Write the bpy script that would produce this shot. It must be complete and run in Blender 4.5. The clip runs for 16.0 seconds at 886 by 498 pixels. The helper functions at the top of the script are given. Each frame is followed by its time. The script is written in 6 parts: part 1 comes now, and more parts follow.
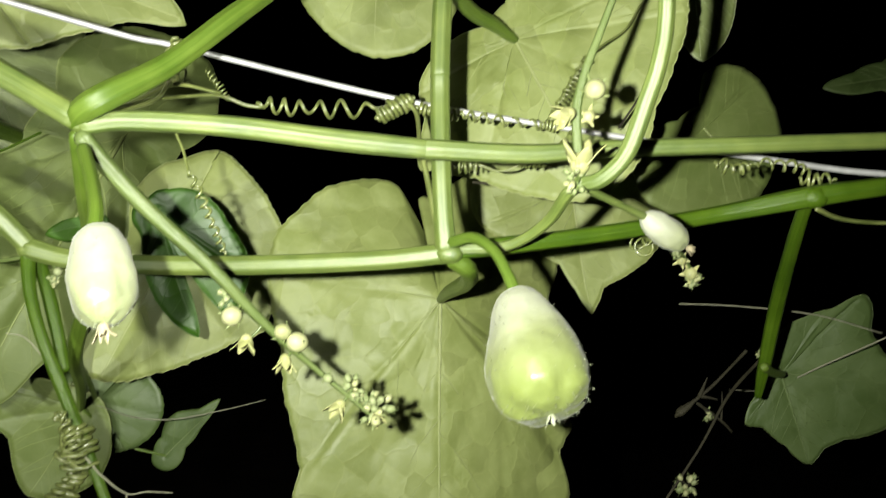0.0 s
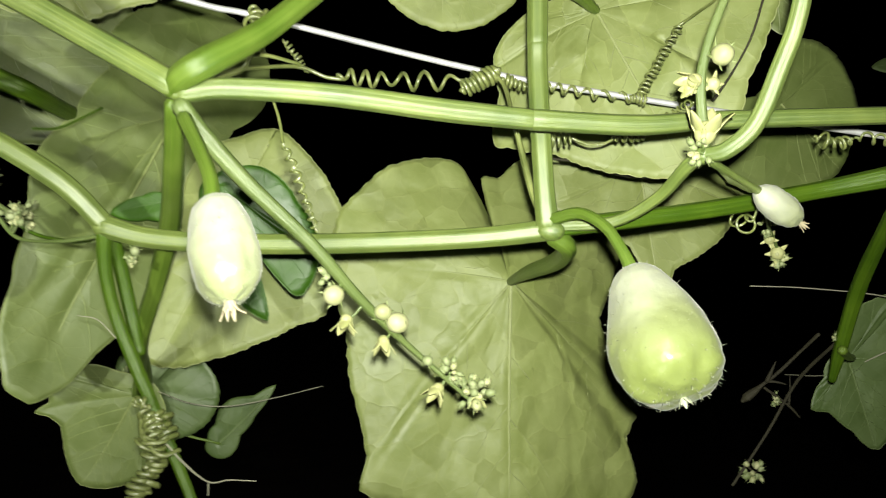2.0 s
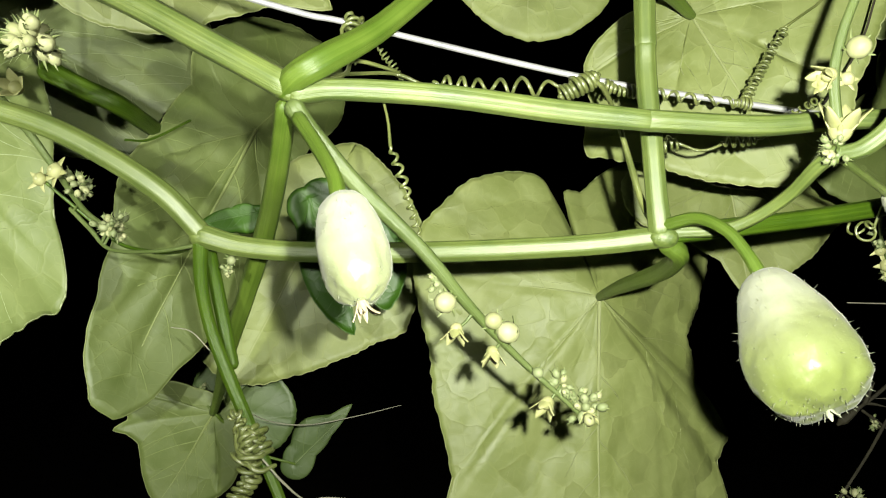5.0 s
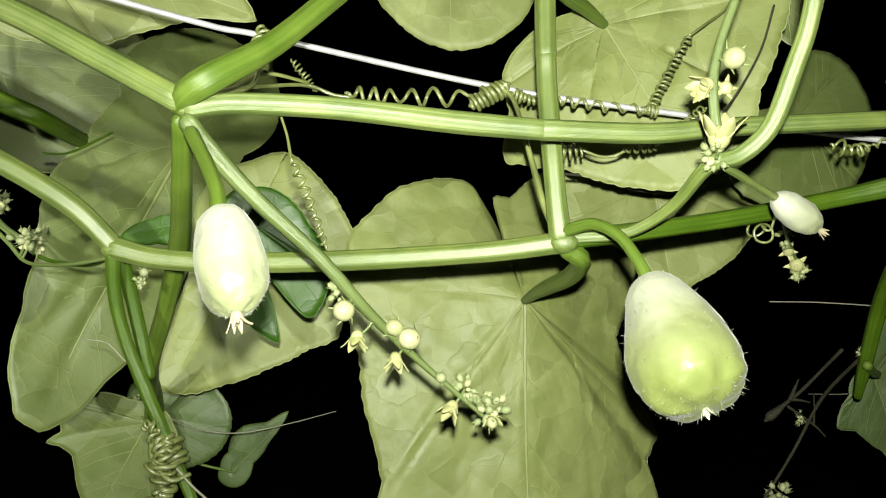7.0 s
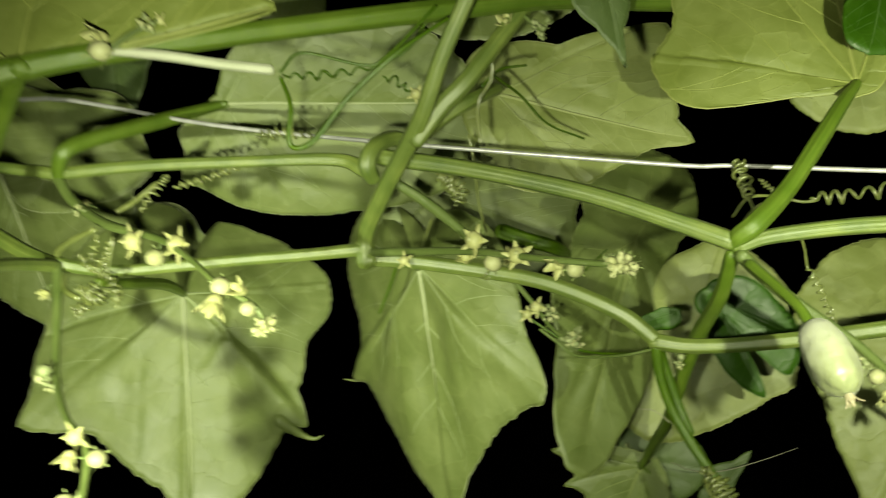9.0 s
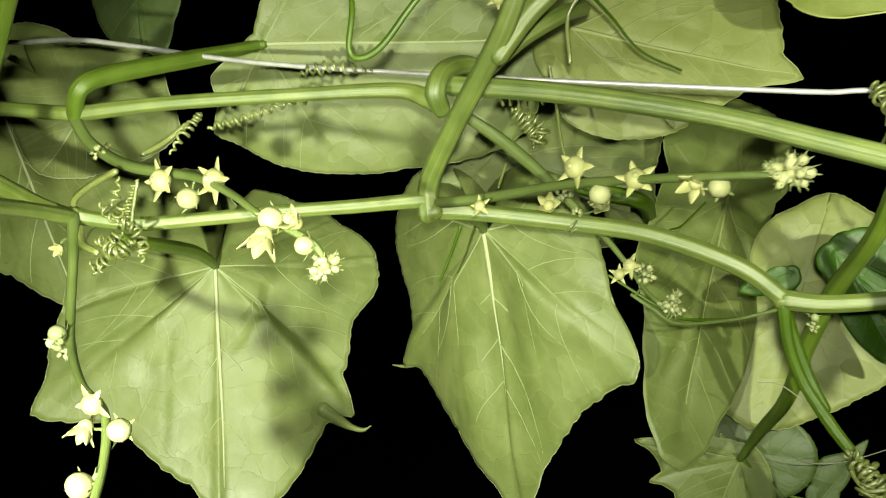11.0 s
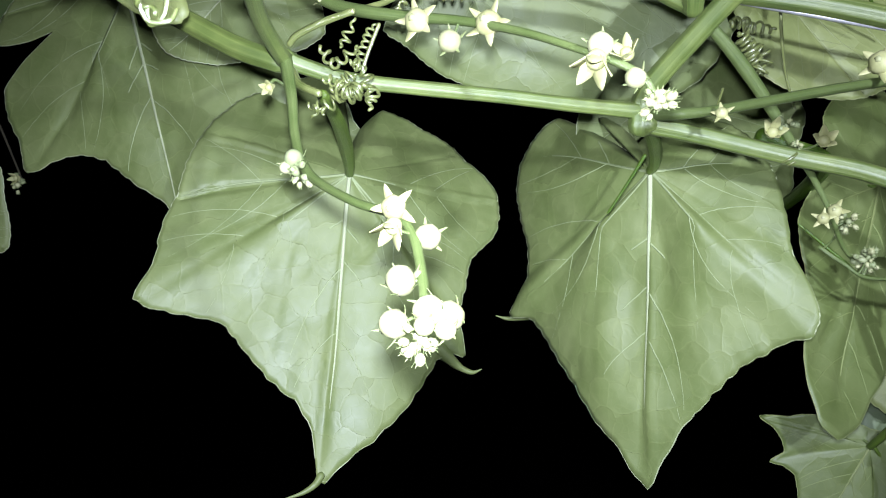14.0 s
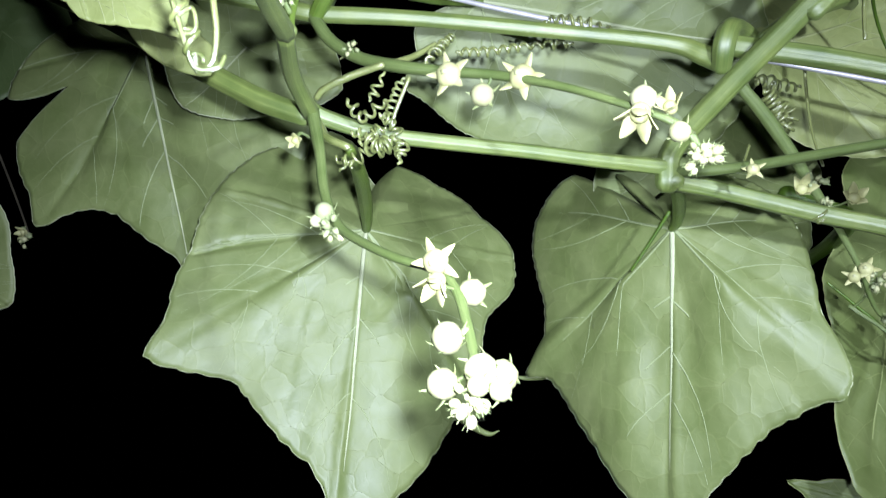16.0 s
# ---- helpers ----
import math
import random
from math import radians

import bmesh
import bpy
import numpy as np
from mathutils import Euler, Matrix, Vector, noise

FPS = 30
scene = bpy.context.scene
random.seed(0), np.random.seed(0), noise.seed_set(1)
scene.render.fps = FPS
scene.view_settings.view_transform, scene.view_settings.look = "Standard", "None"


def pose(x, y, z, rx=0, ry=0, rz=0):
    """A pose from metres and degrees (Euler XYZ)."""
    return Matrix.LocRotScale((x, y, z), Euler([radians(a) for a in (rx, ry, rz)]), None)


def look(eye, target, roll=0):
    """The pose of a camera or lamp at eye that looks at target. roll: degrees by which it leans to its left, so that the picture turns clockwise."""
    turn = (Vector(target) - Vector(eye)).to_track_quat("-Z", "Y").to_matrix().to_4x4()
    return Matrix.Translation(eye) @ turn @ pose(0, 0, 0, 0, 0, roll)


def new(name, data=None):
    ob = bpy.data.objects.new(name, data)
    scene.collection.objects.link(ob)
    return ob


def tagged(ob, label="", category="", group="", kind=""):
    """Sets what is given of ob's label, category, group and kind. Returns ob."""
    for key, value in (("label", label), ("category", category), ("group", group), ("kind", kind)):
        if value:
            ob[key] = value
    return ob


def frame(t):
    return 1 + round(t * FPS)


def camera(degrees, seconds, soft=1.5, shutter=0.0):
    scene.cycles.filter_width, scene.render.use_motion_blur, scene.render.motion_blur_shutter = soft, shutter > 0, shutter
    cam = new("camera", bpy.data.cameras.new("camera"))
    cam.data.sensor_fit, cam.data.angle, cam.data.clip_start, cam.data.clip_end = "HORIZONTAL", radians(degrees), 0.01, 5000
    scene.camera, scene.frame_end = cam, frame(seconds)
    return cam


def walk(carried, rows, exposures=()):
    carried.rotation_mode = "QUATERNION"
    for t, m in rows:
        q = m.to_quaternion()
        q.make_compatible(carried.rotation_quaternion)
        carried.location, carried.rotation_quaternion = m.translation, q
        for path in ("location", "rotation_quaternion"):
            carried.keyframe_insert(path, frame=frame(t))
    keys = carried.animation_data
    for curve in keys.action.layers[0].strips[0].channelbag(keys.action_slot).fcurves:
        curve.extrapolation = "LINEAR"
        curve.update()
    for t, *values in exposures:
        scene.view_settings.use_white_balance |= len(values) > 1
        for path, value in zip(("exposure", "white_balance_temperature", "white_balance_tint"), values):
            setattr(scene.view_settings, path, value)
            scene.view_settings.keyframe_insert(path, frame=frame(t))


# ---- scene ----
cam = camera(58.5, 16.0, soft=1.1, shutter=0.5)
PATH = [
    (0, (0.049, -0.098, 1.513), (-0.296, 1.87, 1.414), -1.3),
    (0.5, (0.041, -0.099, 1.509), (-0.357, 1.854, 1.34), -2.3),
    (1, (0.026, -0.101, 1.51), (-0.402, 1.849, 1.394), -3.3),
    (1.5, (0.018, -0.103, 1.516), (-0.399, 1.85, 1.406), -2.3),
    (2, (0.012, -0.092, 1.509), (-0.322, 1.876, 1.383), -1.4),
    (2.5, (0.011, -0.077, 1.507), (-0.218, 1.908, 1.427), 1.8),
    (3, (0.007, -0.075, 1.502), (-0.216, 1.911, 1.442), 2.7),
    (3.5, (0.008, -0.07, 1.497), (-0.199, 1.919, 1.454), 2.5),
    (4, (0.004, -0.071, 1.493), (-0.227, 1.915, 1.445), 2.8),
    (4.5, (-0.006, -0.08, 1.498), (-0.373, 1.885, 1.431), -1.6),
    (4.7, (-0.013, -0.087, 1.501), (-0.433, 1.868, 1.449), -1.6),
    (6.8, (0.009, -0.089, 1.504), (-0.38, 1.872, 1.461), -2.5),
    (7, (0.012, -0.088, 1.503), (-0.355, 1.878, 1.459), -2.5),
    (7.5, (0.008, -0.098, 1.507), (-0.473, 1.843, 1.494), -5.3),
    (8, (-0.019, -0.13, 1.522), (-0.723, 1.742, 1.56), -7.4),
    (8.5, (-0.049, -0.182, 1.538), (-0.949, 1.601, 1.636), -8.9),
    (9, (-0.04, -0.215, 1.544), (-1.042, 1.512, 1.651), -10.3),
    (9.2, (-0.018, -0.222, 1.547), (-1.117, 1.444, 1.675), -12.3),
    (11.3, (-0.111, -0.175, 1.521), (-1.117, 1.546, 1.687), -9.7),
    (11.5, (-0.118, -0.178, 1.52), (-1.107, 1.549, 1.72), -8.5),
    (12, (-0.134, -0.185, 1.51), (-1.101, 1.548, 1.762), -6.3),
    (12.5, (-0.149, -0.202, 1.501), (-1.132, 1.517, 1.775), -4.6),
    (13, (-0.175, -0.208, 1.487), (-1.151, 1.517, 1.751), -4.5),
    (13.5, (-0.204, -0.209, 1.478), (-1.126, 1.548, 1.731), -2.8),
    (14, (-0.213, -0.212, 1.478), (-1.104, 1.563, 1.72), -2.8),
    (14.5, (-0.215, -0.21, 1.477), (-1.081, 1.574, 1.739), -2.5),
    (15, (-0.228, -0.212, 1.474), (-1.097, 1.569, 1.747), -1.5),
    (15.5, (-0.228, -0.209, 1.476), (-1.08, 1.573, 1.791), -2.0),
    (16, (-0.228, -0.211, 1.479), (-1.088, 1.553, 1.865), -2.6),
]
# seconds, stops, kelvin, tint: the camera turns cooler near the end
EXPOSURES = [(0.0, 0.0, 6500, 10), (7.5, 0.0, 6500, 10), (8.0, -0.05, 6800, 7), (8.5, -0.3, 7700, -7), (9.2, -0.64, 8000, -11), (11.3, -0.1, 7300, -1), (12.4, -0.04, 7000, 7), (13.0, -0.08, 7200, 13), (13.4, -0.13, 5300, 28), (16.0, -0.1, 5200, 27)]
walk(cam, [(t, look(eye, target, roll)) for t, eye, target, roll in PATH], EXPOSURES)
# eye, target, watts, cone, soft edge, lamp radius
TORCH_A = ((0.016, -0.098, 1.520), (0.010, 0.25, 1.512), 11.6, 93, 1.0, 0.0035)
TORCH_B = ((-0.211, -0.216, 1.492), (-0.465, 0.15, 1.470), 16.6, 91, 1.0, 0.0055)
TORCH_C = ((-0.085, -0.192, 1.536), (-0.250, 0.10, 1.600), 9.2, 84, 1.0, 0.006)

# ---------------------------------------------------------------- world and light
world = bpy.data.worlds.new("night")
scene.world = world
world.use_nodes = True
world.node_tree.nodes["Background"].inputs["Color"].default_value = (0.0, 0.0, 0.0, 1)
world.node_tree.nodes["Background"].inputs["Strength"].default_value = 0.15


def torch(eye, target, watts, cone, blend, wide):
    """The torch held beside the camera, at one of the three spots where it dwells."""
    data = bpy.data.lights.new("torch", "SPOT")
    data.energy, data.color, data.shadow_soft_size = watts, (0.97, 0.985, 0.86), wide
    data.spot_size, data.spot_blend = radians(cone), blend
    ob = new("torch", data)
    ob.matrix_world = look(eye, target)
    return ob


torch(*TORCH_A)
torch(*TORCH_B)
torch(*TORCH_C)


# ---------------------------------------------------------------- materials
def nodes_of(name):
    m = bpy.data.materials.new(name)
    m.use_nodes = True
    nt = m.node_tree
    return m, nt, nt.nodes["Principled BSDF"], nt.nodes["Material Output"]


def node(nt, kind, **values):
    n = nt.nodes.new(kind)
    for key, value in values.items():
        n.inputs[key.replace("_", " ")].default_value = value
    return n


def ramp(nt, source, stops):
    n = nt.nodes.new("ShaderNodeValToRGB")
    while len(n.color_ramp.elements) < len(stops):
        n.color_ramp.elements.new(0.5)
    for e, (at, c) in zip(n.color_ramp.elements, stops):
        e.position, e.color = at, (*c, 1)
    nt.links.new(source, n.inputs["Fac"])
    return n


def leaf_material(name, deep, pale, glow=0.12, rough=0.55, net_tint=0.13, gloss=0.65, panel=0.13):
    m, nt, bsdf, out = nodes_of(name)
    tc = nt.nodes.new("ShaderNodeTexCoord")
    info = nt.nodes.new("ShaderNodeObjectInfo")
    shift = nt.nodes.new("ShaderNodeVectorMath")
    shift.operation = "ADD"
    nt.links.new(tc.outputs["Object"], shift.inputs[0])
    nt.links.new(info.outputs["Random"], shift.inputs[1])
    blotch = node(nt, "ShaderNodeTexNoise", Scale=38.0, Detail=4.0, Roughness=0.6)
    nt.links.new(shift.outputs[0], blotch.inputs["Vector"])
    col = ramp(nt, blotch.outputs["Fac"], [(0.3, deep), (0.72, pale)])
    warp = node(nt, "ShaderNodeTexNoise", Scale=90.0, Detail=2.0)
    nt.links.new(shift.outputs[0], warp.inputs["Vector"])
    bend = nt.nodes.new("ShaderNodeMixRGB")
    bend.inputs["Fac"].default_value = 0.006
    nt.links.new(shift.outputs[0], bend.inputs["Color1"])
    nt.links.new(warp.outputs["Color"], bend.inputs["Color2"])
    net = nt.nodes.new("ShaderNodeTexVoronoi")
    net.feature = "DISTANCE_TO_EDGE"
    net.inputs["Scale"].default_value = 150.0
    nt.links.new(bend.outputs["Color"], net.inputs["Vector"])
    big = nt.nodes.new("ShaderNodeTexVoronoi")
    big.feature = "DISTANCE_TO_EDGE"
    big.inputs["Scale"].default_value = 62.0
    nt.links.new(bend.outputs["Color"], big.inputs["Vector"])
    edge = ramp(nt, big.outputs["Distance"], [(0.0, (1, 1, 1)), (0.045, (0, 0, 0))])
    edge2 = ramp(nt, net.outputs["Distance"], [(0.0, (0.5, 0.5, 0.5)), (0.05, (0, 0, 0))])
    add = nt.nodes.new("ShaderNodeMath")
    add.operation = "MAXIMUM"
    nt.links.new(edge.outputs["Color"], add.inputs[0])
    nt.links.new(edge2.outputs["Color"], add.inputs[1])
    fade = nt.nodes.new("ShaderNodeMath")
    fade.operation = "MULTIPLY"
    fade.inputs[1].default_value = net_tint
    nt.links.new(add.outputs[0], fade.inputs[0])
    cell = nt.nodes.new("ShaderNodeTexVoronoi")
    cell.inputs["Scale"].default_value = 62.0
    nt.links.new(bend.outputs["Color"], cell.inputs["Vector"])
    shade = nt.nodes.new("ShaderNodeMapRange")
    shade.inputs["To Min"].default_value, shade.inputs["To Max"].default_value = 1 - 0.35 * panel, 1 + 0.38 * panel
    nt.links.new(cell.outputs["Color"], shade.inputs["Value"])
    patch = nt.nodes.new("ShaderNodeMixRGB")
    patch.blend_type, patch.inputs["Fac"].default_value = "MULTIPLY", 1.0
    nt.links.new(col.outputs["Color"], patch.inputs["Color1"])
    nt.links.new(shade.outputs["Result"], patch.inputs["Color2"])
    tint = nt.nodes.new("ShaderNodeMixRGB")
    nt.links.new(fade.outputs[0], tint.inputs["Fac"])
    nt.links.new(patch.outputs["Color"], tint.inputs["Color1"])
    tint.inputs["Color2"].default_value = (pale[0] * 1.7, pale[1] * 1.6, pale[2] * 1.7, 1)
    away = nt.nodes.new("ShaderNodeVectorMath")
    away.operation = "SUBTRACT"
    nt.links.new(bend.outputs["Color"], away.inputs[0])
    nt.links.new(cell.outputs["Position"], away.inputs[1])
    tilt = nt.nodes.new("ShaderNodeVectorMath")
    tilt.operation = "SUBTRACT"
    tilt.inputs[1].default_value = (0.5, 0.5, 0.5)
    nt.links.new(cell.outputs["Color"], tilt.inputs[0])
    slope = nt.nodes.new("ShaderNodeVectorMath")
    slope.operation = "DOT_PRODUCT"
    nt.links.new(away.outputs[0], slope.inputs[0])
    nt.links.new(tilt.outputs[0], slope.inputs[1])
    puff = node(nt, "ShaderNodeBump", Strength=1.0, Distance=panel)
    nt.links.new(slope.outputs["Value"], puff.inputs["Height"])
    bump = node(nt, "ShaderNodeBump", Strength=0.10, Distance=0.0006)
    nt.links.new(puff.outputs["Normal"], bump.inputs["Normal"])
    fine = node(nt, "ShaderNodeTexNoise", Scale=900.0, Detail=3.0)
    nt.links.new(tc.outputs["Object"], fine.inputs["Vector"])
    h = nt.nodes.new("ShaderNodeMath")
    h.operation = "MULTIPLY_ADD"
    h.inputs[1].default_value = 0.25
    nt.links.new(fine.outputs["Fac"], h.inputs[0])
    nt.links.new(add.outputs[0], h.inputs[2])
    nt.links.new(h.outputs[0], bump.inputs["Height"])
    nt.links.new(tint.outputs["Color"], bsdf.inputs["Base Color"])
    nt.links.new(bump.outputs["Normal"], bsdf.inputs["Normal"])
    rg = ramp(nt, blotch.outputs["Fac"], [(0.2, (rough - 0.1,) * 3), (0.8, (rough + 0.12,) * 3)])
    nt.links.new(rg.outputs["Color"], bsdf.inputs["Roughness"])
    bsdf.inputs["Specular IOR Level"].default_value = gloss
    thin = nt.nodes.new("ShaderNodeBsdfTranslucent")
    nt.links.new(tint.outputs["Color"], thin.inputs["Color"])
    mix = nt.nodes.new("ShaderNodeMixShader")
    mix.inputs["Fac"].default_value = glow
    nt.links.new(bsdf.outputs[0], mix.inputs[1])
    nt.links.new(thin.outputs[0], mix.inputs[2])
    nt.links.new(mix.outputs[0], out.inputs["Surface"])
    return m


def stem_material(name, deep, pale, rough=0.36, streak=1.0, gloss=0.9, coat=0.0):
    """Ribbed green skin: fine streaks along the stem, paler ribs and small scars."""
    m, nt, bsdf, out = nodes_of(name)
    tc = nt.nodes.new("ShaderNodeTexCoord")
    mp = nt.nodes.new("ShaderNodeMapping")
    mp.inputs["Scale"].default_value = (15.0 * streak, 9.0, 1.0)
    nt.links.new(tc.outputs["UV"], mp.inputs["Vector"])
    n1 = node(nt, "ShaderNodeTexNoise", Scale=1.0, Detail=5.0, Roughness=0.65)
    nt.links.new(mp.outputs["Vector"], n1.inputs["Vector"])
    n2 = node(nt, "ShaderNodeTexNoise", Scale=70.0, Detail=3.0)
    nt.links.new(tc.outputs["Object"], n2.inputs["Vector"])
    mixf = nt.nodes.new("ShaderNodeMath")
    mixf.operation = "MULTIPLY_ADD"
    mixf.inputs[1].default_value = 0.45
    nt.links.new(n2.outputs["Fac"], mixf.inputs[0])
    half = nt.nodes.new("ShaderNodeMath")
    half.operation = "MULTIPLY"
    half.inputs[1].default_value = 0.55
    nt.links.new(n1.outputs["Fac"], half.inputs[0])
    nt.links.new(half.outputs[0], mixf.inputs[2])
    col = ramp(nt, mixf.outputs[0], [(0.34, deep), (0.64, pale)])
    nt.links.new(col.outputs["Color"], bsdf.inputs["Base Color"])
    bump = node(nt, "ShaderNodeBump", Strength=0.4, Distance=0.0015)
    nt.links.new(n1.outputs["Fac"], bump.inputs["Height"])
    nt.links.new(bump.outputs["Normal"], bsdf.inputs["Normal"])
    bsdf.inputs["Roughness"].default_value = rough
    bsdf.inputs["Specular IOR Level"].default_value = gloss
    bsdf.inputs["Coat Weight"].default_value = coat
    bsdf.inputs["Coat IOR"].default_value = 1.65
    bsdf.inputs["Coat Roughness"].default_value = max(0.3, rough - 0.04)
    return m


def petal_material(name, deep, pale, rough=0.6, scale=260.0):
    m, nt, bsdf, out = nodes_of(name)
    tc = nt.nodes.new("ShaderNodeTexCoord")
    info = nt.nodes.new("ShaderNodeObjectInfo")
    n1 = node(nt, "ShaderNodeTexNoise", Scale=scale, Detail=4.0)
    nt.links.new(tc.outputs["Object"], n1.inputs["Vector"])
    add = nt.nodes.new("ShaderNodeMath")
    add.operation = "MULTIPLY_ADD"
    add.inputs[1].default_value = 0.3
    nt.links.new(info.outputs["Random"], add.inputs[0])
    nt.links.new(n1.outputs["Fac"], add.inputs[2])
    col = ramp(nt, add.outputs[0], [(0.38, deep), (0.85, pale)])
    nt.links.new(col.outputs["Color"], bsdf.inputs["Base Color"])
    bump = node(nt, "ShaderNodeBump", Strength=0.25, Distance=0.0005)
    nt.links.new(n1.outputs["Fac"], bump.inputs["Height"])
    nt.links.new(bump.outputs["Normal"], bsdf.inputs["Normal"])
    bsdf.inputs["Roughness"].default_value = rough
    return m


def fruit_material(name, low, middle, high):
    """Pale downy skin, greener and glossier towards the blossom end."""
    m, nt, bsdf, out = nodes_of(name)
    tc = nt.nodes.new("ShaderNodeTexCoord")
    sep = nt.nodes.new("ShaderNodeSeparateXYZ")
    nt.links.new(tc.outputs["Generated"], sep.inputs[0])
    n1 = node(nt, "ShaderNodeTexNoise", Scale=240.0, Detail=5.0, Roughness=0.6)
    nt.links.new(tc.outputs["Object"], n1.inputs["Vector"])
    n2 = node(nt, "ShaderNodeTexNoise", Scale=60.0, Detail=3.0)
    nt.links.new(tc.outputs["Object"], n2.inputs["Vector"])
    mixf = nt.nodes.new("ShaderNodeMath")
    mixf.operation = "MULTIPLY_ADD"
    mixf.inputs[1].default_value = 0.35
    nt.links.new(n2.outputs["Fac"], mixf.inputs[0])
    nt.links.new(sep.outputs["Z"], mixf.inputs[2])
    col = ramp(nt, mixf.outputs[0], [(0.28, low), (0.6, middle), (0.95, high)])
    nt.links.new(col.outputs["Color"], bsdf.inputs["Base Color"])
    swell = node(nt, "ShaderNodeBump", Strength=0.6, Distance=0.0012)
    n3 = node(nt, "ShaderNodeTexNoise", Scale=150.0, Detail=1.0)
    nt.links.new(tc.outputs["Object"], n3.inputs["Vector"])
    nt.links.new(n3.outputs["Fac"], swell.inputs["Height"])
    bump = node(nt, "ShaderNodeBump", Strength=0.3, Distance=0.0008)
    nt.links.new(swell.outputs["Normal"], bump.inputs["Normal"])
    nt.links.new(n1.outputs["Fac"], bump.inputs["Height"])
    nt.links.new(bump.outputs["Normal"], bsdf.inputs["Normal"])
    rg = ramp(nt, mixf.outputs[0], [(0.25, (0.33,) * 3), (0.8, (0.62,) * 3)])
    nt.links.new(rg.outputs["Color"], bsdf.inputs["Roughness"])
    bsdf.inputs["Sheen Weight"].default_value = 0.14
    bsdf.inputs["Sheen Roughness"].default_value = 0.35
    bsdf.inputs["Subsurface Weight"].default_value = 0.12
    bsdf.inputs["Subsurface Radius"].default_value = (0.004, 0.004, 0.002)
    return m


def wire_material(name):
    m, nt, bsdf, out = nodes_of(name)
    tc = nt.nodes.new("ShaderNodeTexCoord")
    n1 = node(nt, "ShaderNodeTexNoise", Scale=180.0, Detail=5.0)
    nt.links.new(tc.outputs["Object"], n1.inputs["Vector"])
    col = ramp(nt, n1.outputs["Fac"], [(0.3, (0.40, 0.40, 0.40)), (0.7, (0.62, 0.62, 0.62))])
    nt.links.new(col.outputs["Color"], bsdf.inputs["Base Color"])
    rg = ramp(nt, n1.outputs["Fac"], [(0.3, (0.5,) * 3), (0.7, (0.32,) * 3)])
    nt.links.new(rg.outputs["Color"], bsdf.inputs["Roughness"])
    bsdf.inputs["Metallic"].default_value = 0.35
    return m


def soil_material(name):
    m, nt, bsdf, out = nodes_of(name)
    tc = nt.nodes.new("ShaderNodeTexCoord")
    n1 = node(nt, "ShaderNodeTexNoise", Scale=6.0, Detail=8.0)
    nt.links.new(tc.outputs["Object"], n1.inputs["Vector"])
    col = ramp(nt, n1.outputs["Fac"], [(0.3, (0.018, 0.013, 0.010)), (0.7, (0.045, 0.036, 0.026))])
    nt.links.new(col.outputs["Color"], bsdf.inputs["Base Color"])
    bump = node(nt, "ShaderNodeBump", Strength=0.6, Distance=0.02)
    nt.links.new(n1.outputs["Fac"], bump.inputs["Height"])
    nt.links.new(bump.outputs["Normal"], bsdf.inputs["Normal"])
    bsdf.inputs["Roughness"].default_value = 0.95
    return m


LEAF = {
    "pale": leaf_material("leaf_underside", (0.185, 0.224, 0.060), (0.250, 0.288, 0.095), net_tint=0.12, panel=0.24),
    "green": leaf_material("leaf_green", (0.128, 0.170, 0.046), (0.184, 0.225, 0.073)),
    "yellow": leaf_material("leaf_yellow_green", (0.140, 0.175, 0.034), (0.190, 0.225, 0.055)),
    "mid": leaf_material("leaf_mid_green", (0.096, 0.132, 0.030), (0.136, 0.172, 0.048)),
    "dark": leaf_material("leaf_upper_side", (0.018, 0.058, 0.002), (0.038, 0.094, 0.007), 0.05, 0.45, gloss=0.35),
    # dim: leaf green darkened, so that shade and distance are in its colour
    "dim": leaf_material("leaf_shaded", (0.058, 0.096, 0.022), (0.088, 0.130, 0.036)),
}
# the dim veins and midribs are darkened for shade like their blades
VEIN = {key: stem_material("vein_" + key, c, tuple(1.25 * v for v in c), 0.5, gloss=0.4)
        for key, c in (("pale", (0.215, 0.245, 0.095)), ("green", (0.230, 0.275, 0.130)), ("yellow", (0.195, 0.222, 0.058)),
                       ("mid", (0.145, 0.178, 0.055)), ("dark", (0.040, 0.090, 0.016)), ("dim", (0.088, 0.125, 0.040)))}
RIB = {key: stem_material("midrib_" + key, c, tuple(1.2 * v for v in c), 0.45, gloss=0.5)
       for key, c in (("pale", (0.26, 0.29, 0.12)), ("green", (0.33, 0.37, 0.21)), ("yellow", (0.225, 0.250, 0.075)),
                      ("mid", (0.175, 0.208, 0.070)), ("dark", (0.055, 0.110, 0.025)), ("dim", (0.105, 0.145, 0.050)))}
STEM = stem_material("vine_skin", (0.056, 0.098, 0.008), (0.165, 0.212, 0.040), 0.54, gloss=0.9, coat=0.55)
PALE = STEM
PETIOLE = stem_material("petiole_skin", (0.056, 0.104, 0.008), (0.112, 0.168, 0.022), 0.42, gloss=0.6)
STALK = stem_material("raceme_skin", (0.068, 0.104, 0.022), (0.125, 0.165, 0.048), 0.45, gloss=0.6)
# green skin darkened to hold the shade on shoots and threads further back
SHADE = stem_material("shaded_shoot_skin", (0.030, 0.070, 0.002), (0.070, 0.125, 0.006), 0.42, gloss=0.45)
CUT = stem_material("cut_shoot_skin", (0.34, 0.37, 0.24), (0.46, 0.48, 0.36), 0.5)
TENDRIL = stem_material("tendril_skin", (0.050, 0.072, 0.012), (0.250, 0.280, 0.090), 0.25, gloss=1.0, coat=0.8)
DRY = stem_material("dry_thread", (0.20, 0.20, 0.13), (0.32, 0.31, 0.22), 0.6)
